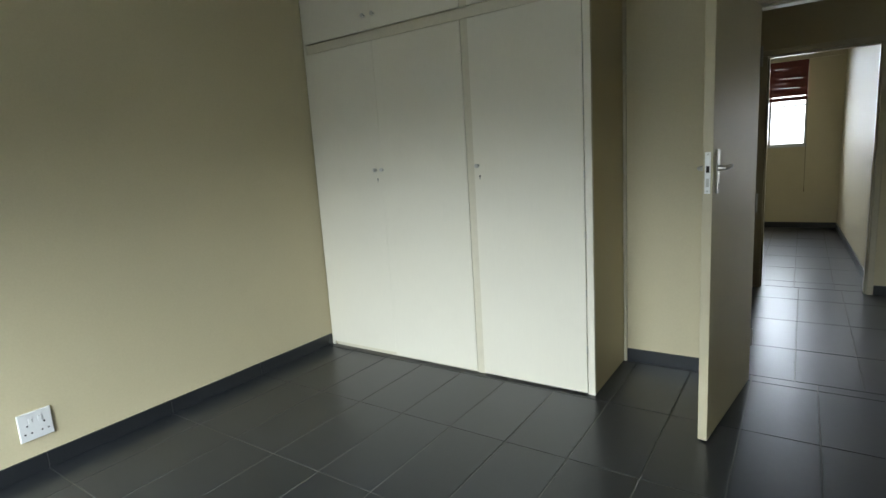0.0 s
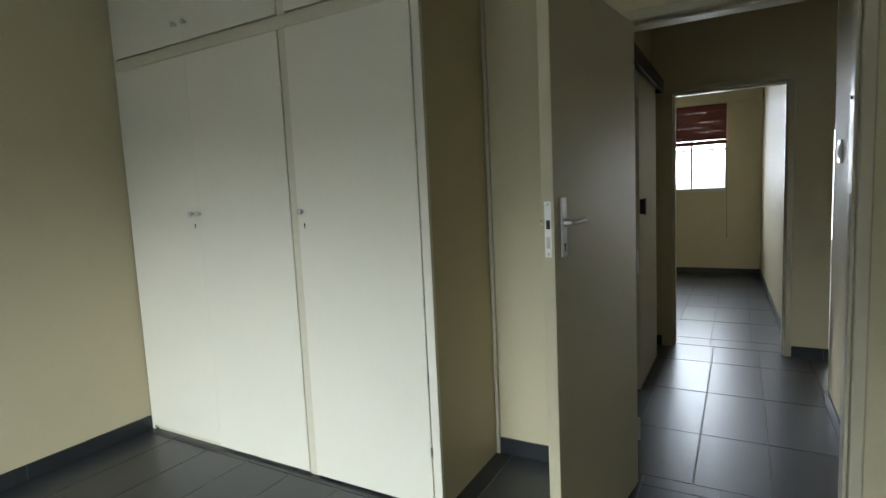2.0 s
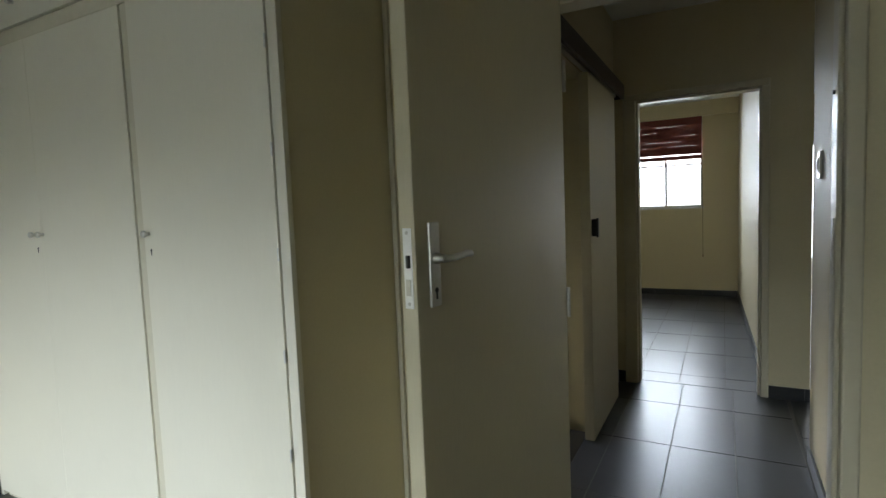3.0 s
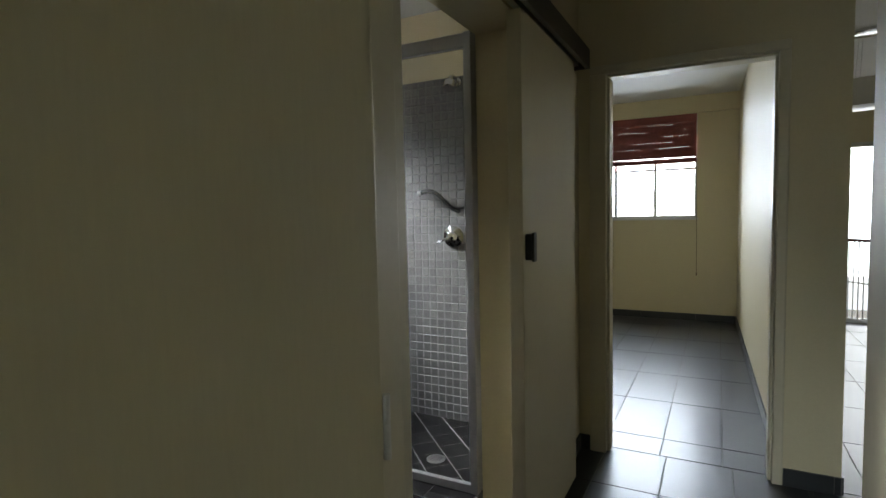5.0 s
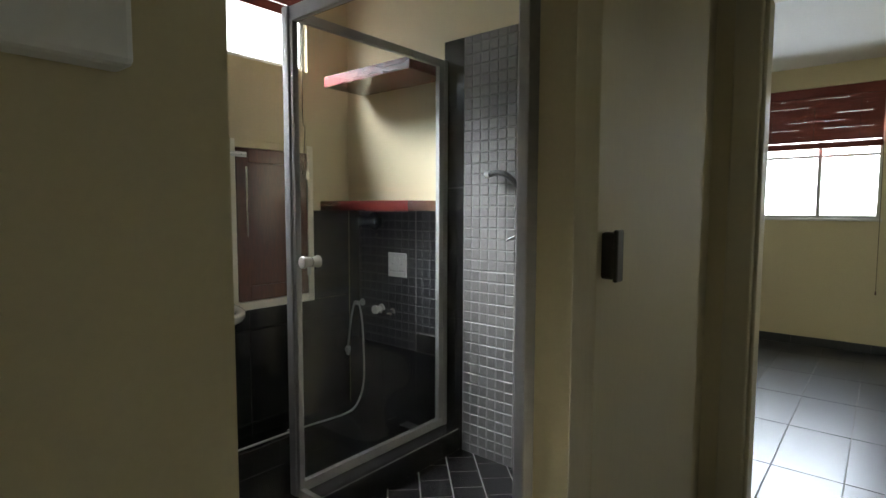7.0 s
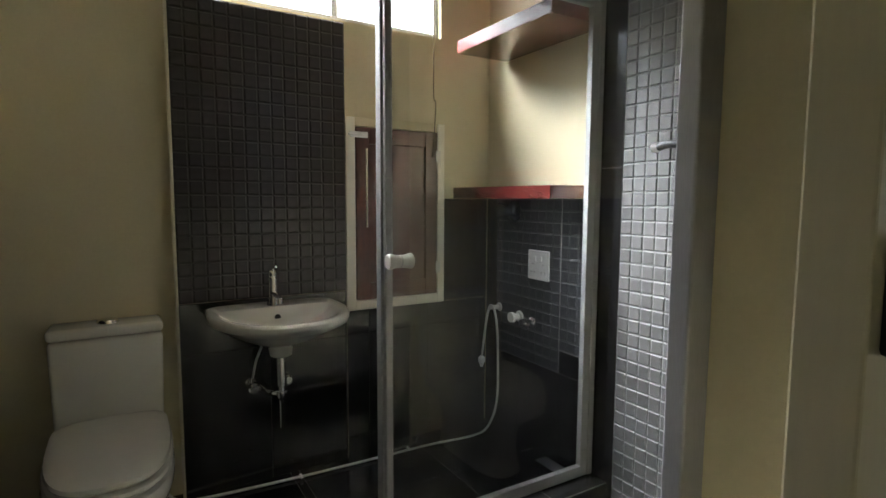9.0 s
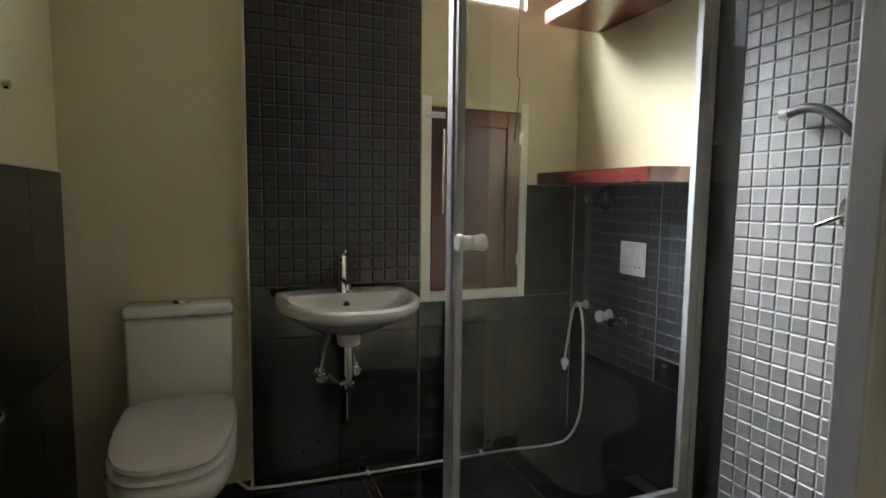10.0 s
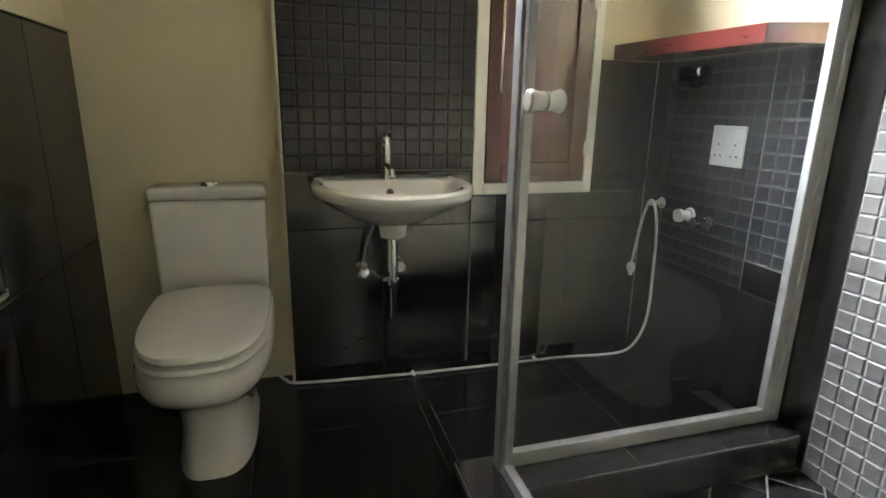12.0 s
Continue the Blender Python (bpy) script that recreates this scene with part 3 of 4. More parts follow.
def gate_at(u, z):
    return tuple(G0 + GD * u + Vector((0, 0, z)))


piece_of(gate, "gate_frame", merge(rod(gate_at(0, 0.07), gate_at(0.9, 0.07), 0.013, seg=8), rod(gate_at(0, 0.48), gate_at(0.9, 0.48), 0.008, seg=8), rod(gate_at(0, 0.001), gate_at(0, 0.93), 0.015, seg=8), rod(gate_at(0.9, 0.001), gate_at(0.9, 0.93), 0.015, seg=8)), PLASTIC)
for i in range(14):
    piece_of(gate, "bar", rod(gate_at(0.06 + 0.06 * i, 0.07), gate_at(0.06 + 0.06 * i, 0.93), 0.006, seg=8), PLASTIC)
piece_of(gate, "top_rail", rod(gate_at(-0.01, 0.945), gate_at(0.91, 0.945), 0.02, seg=10), MAHOGANY, "brown wooden top rail")
post = thing("wooden_post", (1.74, 10.27, 0), "reddish brown varnished wooden post by the gate", "post")
piece_of(post, "shaft", soft_box(1.69, 1.79, 10.23, 10.31, 0.001, 0.97, 0.004), MAHOGANY)
piece_of(post, "cap", soft_box(1.68, 1.80, 10.22, 10.32, 0.97, 0.99, 0.005), MAHOGANY)
pend = thing("pendant_lamp", (1.53, 8.0, H), "round white glass pendant lamp on thin wires", "pendant lamp")
piece_of(pend, "canopy", turned((1.53, 8.0, H - 0.001), (0, 0, -1), ((0, 0.11), (0.02, 0.11), (0.028, 0.09))), CHROME, "chrome ceiling plate", True)
for k in range(3):
    a = 2.1 * k
    piece_of(pend, "wire", rod((1.53 + 0.07 * math.cos(a), 8.0 + 0.07 * math.sin(a), H - 0.02), (1.53 + 0.1 * math.cos(a), 8.0 + 0.1 * math.sin(a), 2.25), 0.002, seg=6), NICKEL)
piece_of(pend, "shade", turned((1.53, 8.0, 2.26), (0, 0, -1), ((0, 0.02), (0.004, 0.16), (0.12, 0.175), (0.2, 0.165), (0.21, 0.13))), PLASTIC, "white glass drum shade", True)

# ---- bright outside behind the windows ----
for nm, b in (("backdrop_north", (-9, 12, 16.0, 16.1, -0.1, 9)), ("backdrop_west", (-9.1, -9.0, 0, 11, -0.1, 6))):
    structure(nm, boxes(b), BACKDROP if nm == "backdrop_north" else BACKDROP_WEST, "pale bright overcast sky outside", "backdrop")

# ---- toilet ----
def d_ring(cx, cy, z, back, front, half, n=40, power=3.2):
    """Outline with a flat back and a rounded front that points along x."""
    pts = []
    for i in range(n):
        a = 2 * math.pi * i / n
        c, s = math.cos(a), math.sin(a)
        x = front * abs(c) ** (2 / 2.5) if c > 0 else -back * abs(c) ** (2 / 6.0)
        y = 0.965 * half * math.copysign(abs(s) ** (2 / (power if c > 0 else power + 5)), s)
        pts.append((cx + x, cy + y, z))
    return pts


TY = 4.192
toilet = thing("toilet", (-2.0, TY, 0), "white ceramic close-coupled toilet with closed seat", "toilet")
piece_of(toilet, "bowl", ring_loft([
    d_ring(-2.0, TY, 0.001, 0.22, 0.272, 0.122), d_ring(-2.0, TY, 0.02, 0.22, 0.272, 0.122), d_ring(-2.0, TY, 0.06, 0.215, 0.256, 0.112), d_ring(-2.0, TY, 0.14, 0.215, 0.24, 0.108),
    d_ring(-2.0, TY, 0.205, 0.23, 0.258, 0.118), d_ring(-2.0, TY, 0.25, 0.25, 0.30, 0.142), d_ring(-2.0, TY, 0.285, 0.28, 0.352, 0.172), d_ring(-2.0, TY, 0.315, 0.30, 0.392, 0.191), d_ring(-2.0, TY, 0.345, 0.30, 0.411, 0.199), d_ring(-2.0, TY, 0.372, 0.30, 0.412, 0.199), d_ring(-2.0, TY, 0.387, 0.297, 0.402, 0.193), d_ring(-2.0, TY, 0.395, 0.29, 0.38, 0.175)]), CERAMIC, "", True)
piece_of(toilet, "seat", ring_loft([d_ring(-2.0, TY, z, 0.15, f, h) for z, f, h in ((0.397, 0.375, 0.175), (0.402, 0.396, 0.192), (0.41, 0.402, 0.197), (0.419, 0.398, 0.193), (0.424, 0.38, 0.178))]), SEATPLASTIC, "", True)
piece_of(toilet, "seat_cover", ring_loft([d_ring(-2.0, TY, z, 0.16, f, h) for z, f, h in ((0.426, 0.37, 0.172), (0.430, 0.386, 0.187), (0.438, 0.391, 0.191), (0.449, 0.387, 0.188), (0.456, 0.37, 0.174), (0.4595, 0.32, 0.135), (0.4605, 0.2, 0.06))]), SEATPLASTIC, "", True)


def taper_box(x0, x1, y0, y1, z0, z1, inset, r):
    bm = boxes((x0, x1, y0, y1, z0, z1))
    for v in bm.verts:
        if v.co.z < (z0 + z1) / 2:
            v.co.y += inset if v.co.y < (y0 + y1) / 2 else -inset
            if v.co.x > (x0 + x1) / 2:
                v.co.x -= inset * 0.4
    bmesh.ops.bevel(bm, geom=list(bm.edges), offset=r, segments=4, affect="EDGES", profile=0.5)
    return bm


piece_of(toilet, "cistern", taper_box(-2.322, -2.170, 4.004, 4.374, 0.395, 0.757, 0.008, 0.018), CERAMIC, "", True)
lid = piece_of(toilet, "cistern_lid", taper_box(-2.326, -2.162, 4.001, 4.377, 0.759, 0.802, 0.002, 0.017), CERAMIC, "", True)
part("flush_button", turned((-2.24, TY, 0.801), (0, 0, 1), ((0, 0.036), (0.007, 0.036), (0.014, 0.031), (0.0145, 0.001))), CHROME, lid, "chrome flush button", True)
for s in (-1, 1):
    piece_of(toilet, "seat_hinge", rod((-2.155, TY + s * 0.075 - 0.02, 0.432), (-2.155, TY + s * 0.075 + 0.02, 0.432), 0.011, seg=12), SEATPLASTIC, "", True)

# ---- wash basin ----
BY = 4.80
basin = thing("wash_basin", (-2.2, BY, 0.6), "white ceramic wall-hung wash basin with chrome tap", "wash basin")


def b_ring(z, back, front, half, cx=-2.09, power=2.3):
    pts = []
    n = 40
    for i in range(n):
        a = 2 * math.pi * i / n
        c, s = math.cos(a), math.sin(a)
        x = front * abs(c) ** (2 / 2.0) if c > 0 else -back * abs(c) ** (2 / 9.0)
        y = half * math.copysign(abs(s) ** (2 / power), s)
        pts.append((cx + x, BY + y, z))
    return pts


piece_of(basin, "bowl", ring_loft([
    b_ring(0.672, 0.05, 0.06, 0.055), b_ring(0.684, 0.10, 0.11, 0.10), b_ring(0.708, 0.15, 0.175, 0.152), b_ring(0.740, 0.172, 0.25, 0.208), b_ring(0.768, 0.174, 0.305, 0.246), b_ring(0.787, 0.176, 0.344, 0.273), b_ring(0.802, 0.176, 0.352, 0.277), b_ring(0.815, 0.175, 0.35, 0.276), b_ring(0.822, 0.172, 0.342, 0.27),
    b_ring(0.824, 0.165, 0.332, 0.262), b_ring(0.820, 0.055, 0.308, 0.238), b_ring(0.808, 0.042, 0.295, 0.226), b_ring(0.78, 0.025, 0.25, 0.19), b_ring(0.752, 0.0, 0.17, 0.13), b_ring(0.742, -0.02, 0.1, 0.05)]), CERAMIC, "", True)
piece_of(basin, "boss", turned((-2.07, BY, 0.69), (0, 0, -1), ((0, 0.066), (0.015, 0.052), (0.06, 0.045), (0.066, 0.036))), CERAMIC, "", True)
piece_of(basin, "overflow", turned((-2.118, BY, 0.778), (1, 0, 0.35), ((0, 0.013), (0.006, 0.013), (0.0065, 0.008))), BLACKPLASTIC, "dark overflow hole", True)
tap = piece_of(basin, "tap", merge(turned((-2.185, BY, 0.819), (0, 0, 1), ((0, 0.027), (0.006, 0.026), (0.03, 0.022), (0.085, 0.02), (0.12, 0.021), (0.128, 0.018))), tube(((-2.185, BY, 0.865), (-2.15, BY, 0.872), (-2.10, BY, 0.87), (-2.075, BY, 0.858)), 0.0125), turned((-2.075, BY, 0.862), (0.3, 0, -1), ((0, 0.013), (0.02, 0.013), (0.022, 0.008)))), CHROME, "", True)
part("tap_lever", merge(turned((-2.185, BY, 0.945), (0, 0, 1), ((0, 0.019), (0.014, 0.021), (0.026, 0.016), (0.03, 0.004))), tube(((-2.18, BY, 0.968), (-2.165, BY, 0.985), (-2.125, BY, 0.992)), 0.006)), CHROME, tap, "", True)
piece_of(basin, "waste_pipe", merge(rod((-2.07, BY, 0.63), (-2.07, BY, 0.5), 0.02), rod((-2.07, BY, 0.5), (-2.07, BY, 0.43), 0.014), turned((-2.07, BY, 0.47), (0, 0, -1), ((0, 0.022), (0.015, 0.022), (0.03, 0.016), (0.04, 0.013), (0.15, 0.012), (0.155, 0.011)))), CHROME, "chrome waste pipe", True)
piece_of(basin, "trap_arm", tube(((-2.07, BY, 0.47), (-2.11, BY - 0.025, 0.458), (-2.2, BY - 0.04, 0.45), (-2.262, BY - 0.04, 0.45)), 0.016), CHROME, "", True)
for dy, vz in ((-0.088, 0.462), (0.052, 0.478)):
    v = piece_of(basin, "angle_valve", merge(turned((-2.27, BY + dy, vz), (1, 0, 0), ((0, 0.026), (0.006, 0.024), (0.008, 0.012), (0.06, 0.012), (0.064, 0.022), (0.088, 0.024), (0.094, 0.018))), rod((-2.225, BY + dy, vz), (-2.225, BY + dy, vz + 0.035), 0.009)), CHROME, "chrome angle valve", True)
    part("supply_tube", tube(((-2.225, BY + dy, vz + 0.03), (-2.215, BY + dy * 0.8, 0.58), (-2.19, BY + dy * 0.4, 0.68), (-2.185, BY + dy * 0.2, 0.74)), 0.005), NICKEL, v, "braided steel tube", True)

# ---- hatch with white frame ----
hatch = thing("wall_hatch", (-2.33, 5.46, 0.73), "dark brown wooden hatch door in a white frame", "cabinet")
piece_of(hatch, "frame", merge(*(soft_box(-2.33, -2.300, a, b, c, d, 0.003) for a, b, c, d in ((5.178, 5.226, 0.73, 1.668), (5.688, 5.728, 0.73, 1.668), (5.226, 5.688, 0.73, 0.776)))), WHITEWOOD, "white painted frame")
piece_of(hatch, "top_rail", soft_box(-2.33, -2.304, 5.226, 5.688, 1.626, 1.668, 0.003), PAINT, "cream painted top rail")
hd = piece_of(hatch, "door", merge(boxes((-2.328, -2.312, 5.29, 5.62, 0.85, 1.56)), *(soft_box(-2.328, -2.300, a, b, c, d, 0.003) for a, b, c, d in ((5.229, 5.30, 0.78, 1.623), (5.614, 5.685, 0.78, 1.623), (5.30, 5.614, 0.78, 0.862), (5.30, 5.614, 1.545, 1.623)))), DARKWOOD, "dark brown varnished panel door")
part("bar_handle", merge(rod((-2.275, 5.275, 1.14), (-2.275, 5.275, 1.52), 0.006), rod((-2.302, 5.275, 1.18), (-2.275, 5.275, 1.18), 0.005), rod((-2.302, 5.275, 1.48), (-2.275, 5.275, 1.48), 0.005)), CHROME, hd, "thin bright bar handle", True)
part("bolt", merge(soft_box(-2.300, -2.296, 5.20, 5.29, 1.572, 1.60, 0.001), rod((-2.29, 5.19, 1.586), (-2.29, 5.285, 1.586), 0.005), rod((-2.29, 5.255, 1.586), (-2.272, 5.255, 1.586), 0.004)), PLASTIC, hd, "white slide bolt", True)
for z in (0.92, 1.5):
    part("hinge", boxes((-2.3, -2.295, 5.675, 5.70, z - 0.03, z + 0.03)), NICKEL, hd, "small steel hinge")

# ---- shelves ----
ledge = thing("wall_ledge", (-2.0, 5.95, 1.28), "red mahogany ledge on top of the black tiles", "shelf")
piece_of(ledge, "board", ring_loft([[(x, y, z) for x, y in ((-2.327, 5.80), (-1.638, 5.868), (-1.565, 6.027), (-2.327, 6.027))] for z in (1.284, 1.342)]), MAHOGANY)
ush = thing("floating_shelf", (-1.82, 5.9, 2.0), "dark mahogany floating shelf on the bathroom wall", "shelf")
piece_of(ush, "board", soft_box(-2.17, -1.485, 5.72, 6.028, 2.0, 2.06, 0.003), MAHOGANY)

# ---- shower enclosure ----
SH = thing("shower_enclosure", (-1.41, 4.98, 0.12), "aluminium framed clear glass shower enclosure on a tiled kerb", "shower enclosure")
piece_of(SH, "corner_post", merge(soft_box(-1.435, -1.395, 4.955, 4.995, 0.121, 2.065, 0.004), soft_box(-1.392, -1.372, 4.96, 4.988, 0.135, 2.03, 0.003)), ALU)
piece_of(SH, "top_rail_side", soft_box(-1.432, -1.404, 4.995, 5.90, 2.025, 2.062, 0.003), ALU)
piece_of(SH, "bottom_rail_side", soft_box(-1.432, -1.404, 4.995, 5.90, 0.121, 0.166, 0.003), ALU)
piece_of(SH, "wall_post_side", merge(soft_box(-1.438, -1.400, 5.90, 5.927, 0.121, 2.065, 0.003), soft_box(-1.432, -1.404, 5.862, 5.90, 0.166, 2.025, 0.003)), ALU)
piece_of(SH, "top_rail_front", soft_box(-1.395, -0.364, 4.96, 4.988, 2.005, 2.062, 0.004), ALU)
piece_of(SH, "bottom_rail_front", soft_box(-1.395, -0.364, 4.96, 4.988, 0.121, 0.158, 0.003), ALU)
piece_of(SH, "wall_post_front", soft_box(-0.366, -0.331, 4.955, 5.03, 0.121, 2.065, 0.004), ALU)
piece_of(SH, "fixed_pane", boxes((-1.421, -1.415, 4.994, 5.865, 0.164, 2.027)), SHOWERGLASS, "clear glass").visible_shadow = False
sdoor = piece_of(SH, "glass_door", boxes((-1.373, -0.366, 4.971, 4.977, 0.156, 2.0)), SHOWERGLASS, "clear glass door")
sdoor.visible_shadow = False
part("knob", merge(*(turned((-1.297, 4.974 - s * 0.003, 1.09), (0, -s, 0), ((0, 0.018), (0.001, 0.0195), (0.014, 0.0195), (0.022, 0.0215), (0.03, 0.0245), (0.036, 0.0235), (0.039, 0.02), (0.0395, 0.001))) for s in (1, -1))), KNOBPLASTIC, sdoor, "white round door knob", True)

# ---- shower fittings ----
arm = thing("wall_shower", (-0.86, 6.0, 2.15), "chrome shower head on a wall arm", "shower head")
piece_of(arm, "arm", merge(tube(((-0.86, 5.931, 2.125), (-0.86, 5.89, 2.15), (-0.86, 5.86, 2.15), (-0.86, 5.84, 2.135)), 0.01), turned((-0.86, 5.932, 2.125), (0, -1, 0), ((0, 0.03), (0.006, 0.028), (0.01, 0.012)))), CHROME, "", True)
piece_of(arm, "head", turned((-0.86, 5.842, 2.14), (0, -0.35, -1), ((0, 0.012), (0.015, 0.016), (0.03, 0.034), (0.07, 0.04), (0.075, 0.036))), CHROME, "", True)
holder = thing("grab_spout", (-0.88, 6.0, 1.4), "black curved wall bracket in the shower", "bracket")
piece_of(holder, "bar", tube(((-1.115, 5.89, 1.462), (-1.06, 5.885, 1.47), (-1.0, 5.885, 1.455), (-0.94, 5.89, 1.40), (-0.9, 5.905, 1.36), (-0.86, 5.931, 1.34)), 0.014), BLACKPLASTIC, "", True)
piece_of(holder, "tip", turned((-1.105, 5.89, 1.463), (-1, 0, 0), ((0, 0.015), (0.012, 0.019), (0.024, 0.017), (0.026, 0.002))), NICKEL, "dull metal tip", True)
mixer = thing("shower_mixer", (-0.905, 5.932, 1.183), "round chrome shower mixer with lever", "tap")
piece_of(mixer, "rose", turned((-0.905, 5.932, 1.183), (0, -1, 0), ((0, 0.07), (0.006, 0.069), (0.012, 0.055), (0.02, 0.032), (0.055, 0.03), (0.06, 0.02))), CHROME, "", True)
piece_of(mixer, "lever", tube(((-0.905, 5.878, 1.183), (-0.935, 5.864, 1.168), (-0.985, 5.86, 1.145)), 0.0075), CHROME, "", True)
drain = thing("floor_drain", (-0.77, 5.39, 0.008), "round pale metal drain grating in the shower floor", "drain")
dm = turned((0, 0, 0), (0, 0, 1), ((0, 0.05), (0.004, 0.05), (0.006, 0.046), (0.0062, 0.001)), 24)
part("grating", dm, NICKEL, drain, "", True)
for i in range(-2, 3):
    for j in range(-2, 3):
        if i * i + j * j < 6:
            part("hole", boxes((i * 0.015 - 0.005, i * 0.015 + 0.005, j * 0.015 - 0.003, j * 0.015 + 0.003, 0.0062, 0.0068)), BLACKPLASTIC, drain)

# ---- laundry corner fittings ----
hose = thing("drain_cable", (-2.2, 5.9, 0.02), "long grey-white cable from wall tap along the floor", "cable")
piece_of(hose, "cable", tube(((-2.3, 4.37, 0.03), (-2.27, 4.40, 0.012), (-2.23, 4.46, 0.011), (-2.2, 4.8, 0.011), (-2.185, 5.2, 0.011), (-2.18, 5.55, 0.011), (-2.15, 5.82, 0.014), (-2.12, 5.90, 0.06), (-2.09, 5.935, 0.2), (-2.105, 5.95, 0.42), (-2.13, 5.96, 0.6), (-2.155, 5.955, 0.695), (-2.19, 5.955, 0.70), (-2.22, 5.955, 0.62), (-2.245, 5.955, 0.5), (-2.262, 5.955, 0.40)), 0.006, 8), HOSEPLASTIC, "", True)
piece_of(hose, "plug", turned((-2.263, 5.955, 0.405), (0, 0, -1), ((0, 0.008), (0.01, 0.018), (0.028, 0.02), (0.045, 0.012), (0.062, 0.008))), PLASTIC, "white end plug", True)
for k, y in enumerate((4.9, 5.45)):
    piece_of(hose, "clip", soft_box(-2.205, -2.175, y, y + 0.012, 0.009, 0.021, 0.002), PLASTIC)
wt = thing("washing_machine_tap", (-2.04, 6.0, 0.67), "white and chrome washing machine tap on black tiles", "tap")
piece_of(wt, "hook", merge(turned((-2.175, 6.009, 0.695), (0, -1, 0), ((0, 0.024), (0.006, 0.022), (0.01, 0.011), (0.06, 0.011)))), NICKEL, "dull metal outlet", True)
piece_of(wt, "valve", turned((-2.0, 6.009, 0.675), (0, -1, 0), ((0, 0.03), (0.008, 0.028), (0.012, 0.016), (0.04, 0.016), (0.045, 0.026), (0.062, 0.026))), PLASTIC, "white tap knob", True)
piece_of(wt, "nozzle", merge(turned((-1.9, 6.009, 0.668), (0, -1, 0), ((0, 0.024), (0.006, 0.022), (0.01, 0.012), (0.05, 0.012), (0.054, 0.02), (0.075, 0.02))), turned((-1.9, 5.955, 0.668), (1, 0, -0.2), ((0, 0.011), (0.04, 0.011), (0.042, 0.016), (0.055, 0.016)))), CHROME, "", True)
br = thing("wall_bracket", (-2.06, 6.009, 1.22), "dark glossy wall outlet below the wooden ledge", "bracket")
piece_of(br, "flange", turned((-2.06, 6.009, 1.22), (0, -1, 0), ((0, 0.055), (0.008, 0.052), (0.016, 0.03), (0.035, 0.028))), DARKCHROME, "", True)
piece_of(br, "elbow", tube(((-2.06, 5.985, 1.22), (-2.06, 5.955, 1.22), (-2.03, 5.945, 1.222), (-1.97, 5.945, 1.225)), 0.026), DARKCHROME, "", True)
piece_of(br, "knob", merge(turned((-2.05, 5.95, 1.22), (-1, 0, 0.02), ((0, 0.018), (0.04, 0.018), (0.046, 0.032), (0.075, 0.034), (0.11, 0.032), (0.116, 0.024))), turned((-1.975, 5.945, 1.225), (1, 0, 0), ((0, 0.03), (0.014, 0.03), (0.018, 0.02), (0.03, 0.019)))), DARKCHROME, "dark glossy turning knob", True)
hook = thing("towel_hook", (-1.74, 3.81, 1.49), "small chrome towel hook on the cream wall", "hook")
piece_of(hook, "rose", turned((-1.76, 3.797, 1.49), (0, 1, 0), ((0, 0.022), (0.006, 0.02), (0.01, 0.008), (0.035, 0.008), (0.04, 0.014), (0.05, 0.012))), CHROME, "", True)
roll = thing("toilet_roll_holder", (-1.54, 3.81, 0.67), "small chrome toilet roll holder on black tiles", "holder")
piece_of(roll, "rose", turned((-1.56, 3.8055, 0.67), (0, 1, 0), ((0, 0.024), (0.006, 0.022), (0.01, 0.009), (0.05, 0.009))), CHROME, "", True)
piece_of(roll, "bar", tube(((-1.56, 3.85, 0.67), (-1.54, 3.86, 0.67), (-1.48, 3.86, 0.67), (-1.42, 3.86, 0.67)), 0.007), CHROME, "", True)

# ---- floors, skirtings and tiles ----
def tile_mesh(name, w, h, t, edge, mat):
    """One tile lying in xy, centred, top at t, with a narrow sloping edge all round."""
    bm = bmesh.new()
    a, b = w / 2, h / 2
    lo = [bm.verts.new(p) for p in ((-a, -b, 0), (a, -b, 0), (a, b, 0), (-a, b, 0))]
    mid = [bm.verts.new(p) for p in ((-a, -b, t - edge), (a, -b, t - edge), (a, b, t - edge), (-a, b, t - edge))]
    top = [bm.verts.new(p) for p in ((-a + edge, -b + edge, t), (a - edge, -b + edge, t), (a - edge, b - edge, t), (-a + edge, b - edge, t))]
    for p, q in ((lo, mid), (mid, top)):
        for i in range(4):
            bm.faces.new((p[i], p[(i + 1) % 4], q[(i + 1) % 4], q[i]))
    bm.faces.new(top)
    return mesh_of(name, bm, mat)


TILE_CACHE = {}


def tile_at(owner, name, mat, w, h, t, edge, m):
    key = (name, mat.name, round(w, 3), round(h, 3), t)
    if key not in TILE_CACHE:
        TILE_CACHE[key] = tile_mesh(name, w, h, t, edge, mat)
    ob = new(name, TILE_CACHE[key])
    ob.parent = owner
    ob.matrix_local = m
    return ob


def cuts(a, b, origin, step):
    k = math.floor((a - origin) / step)
    e = [a]
    while origin + k * step < b - 1e-6:
        if origin + k * step > a + 1e-6:
            e.append(origin + k * step)
        k += 1
    return e + [b]


TJ = random.Random(3)


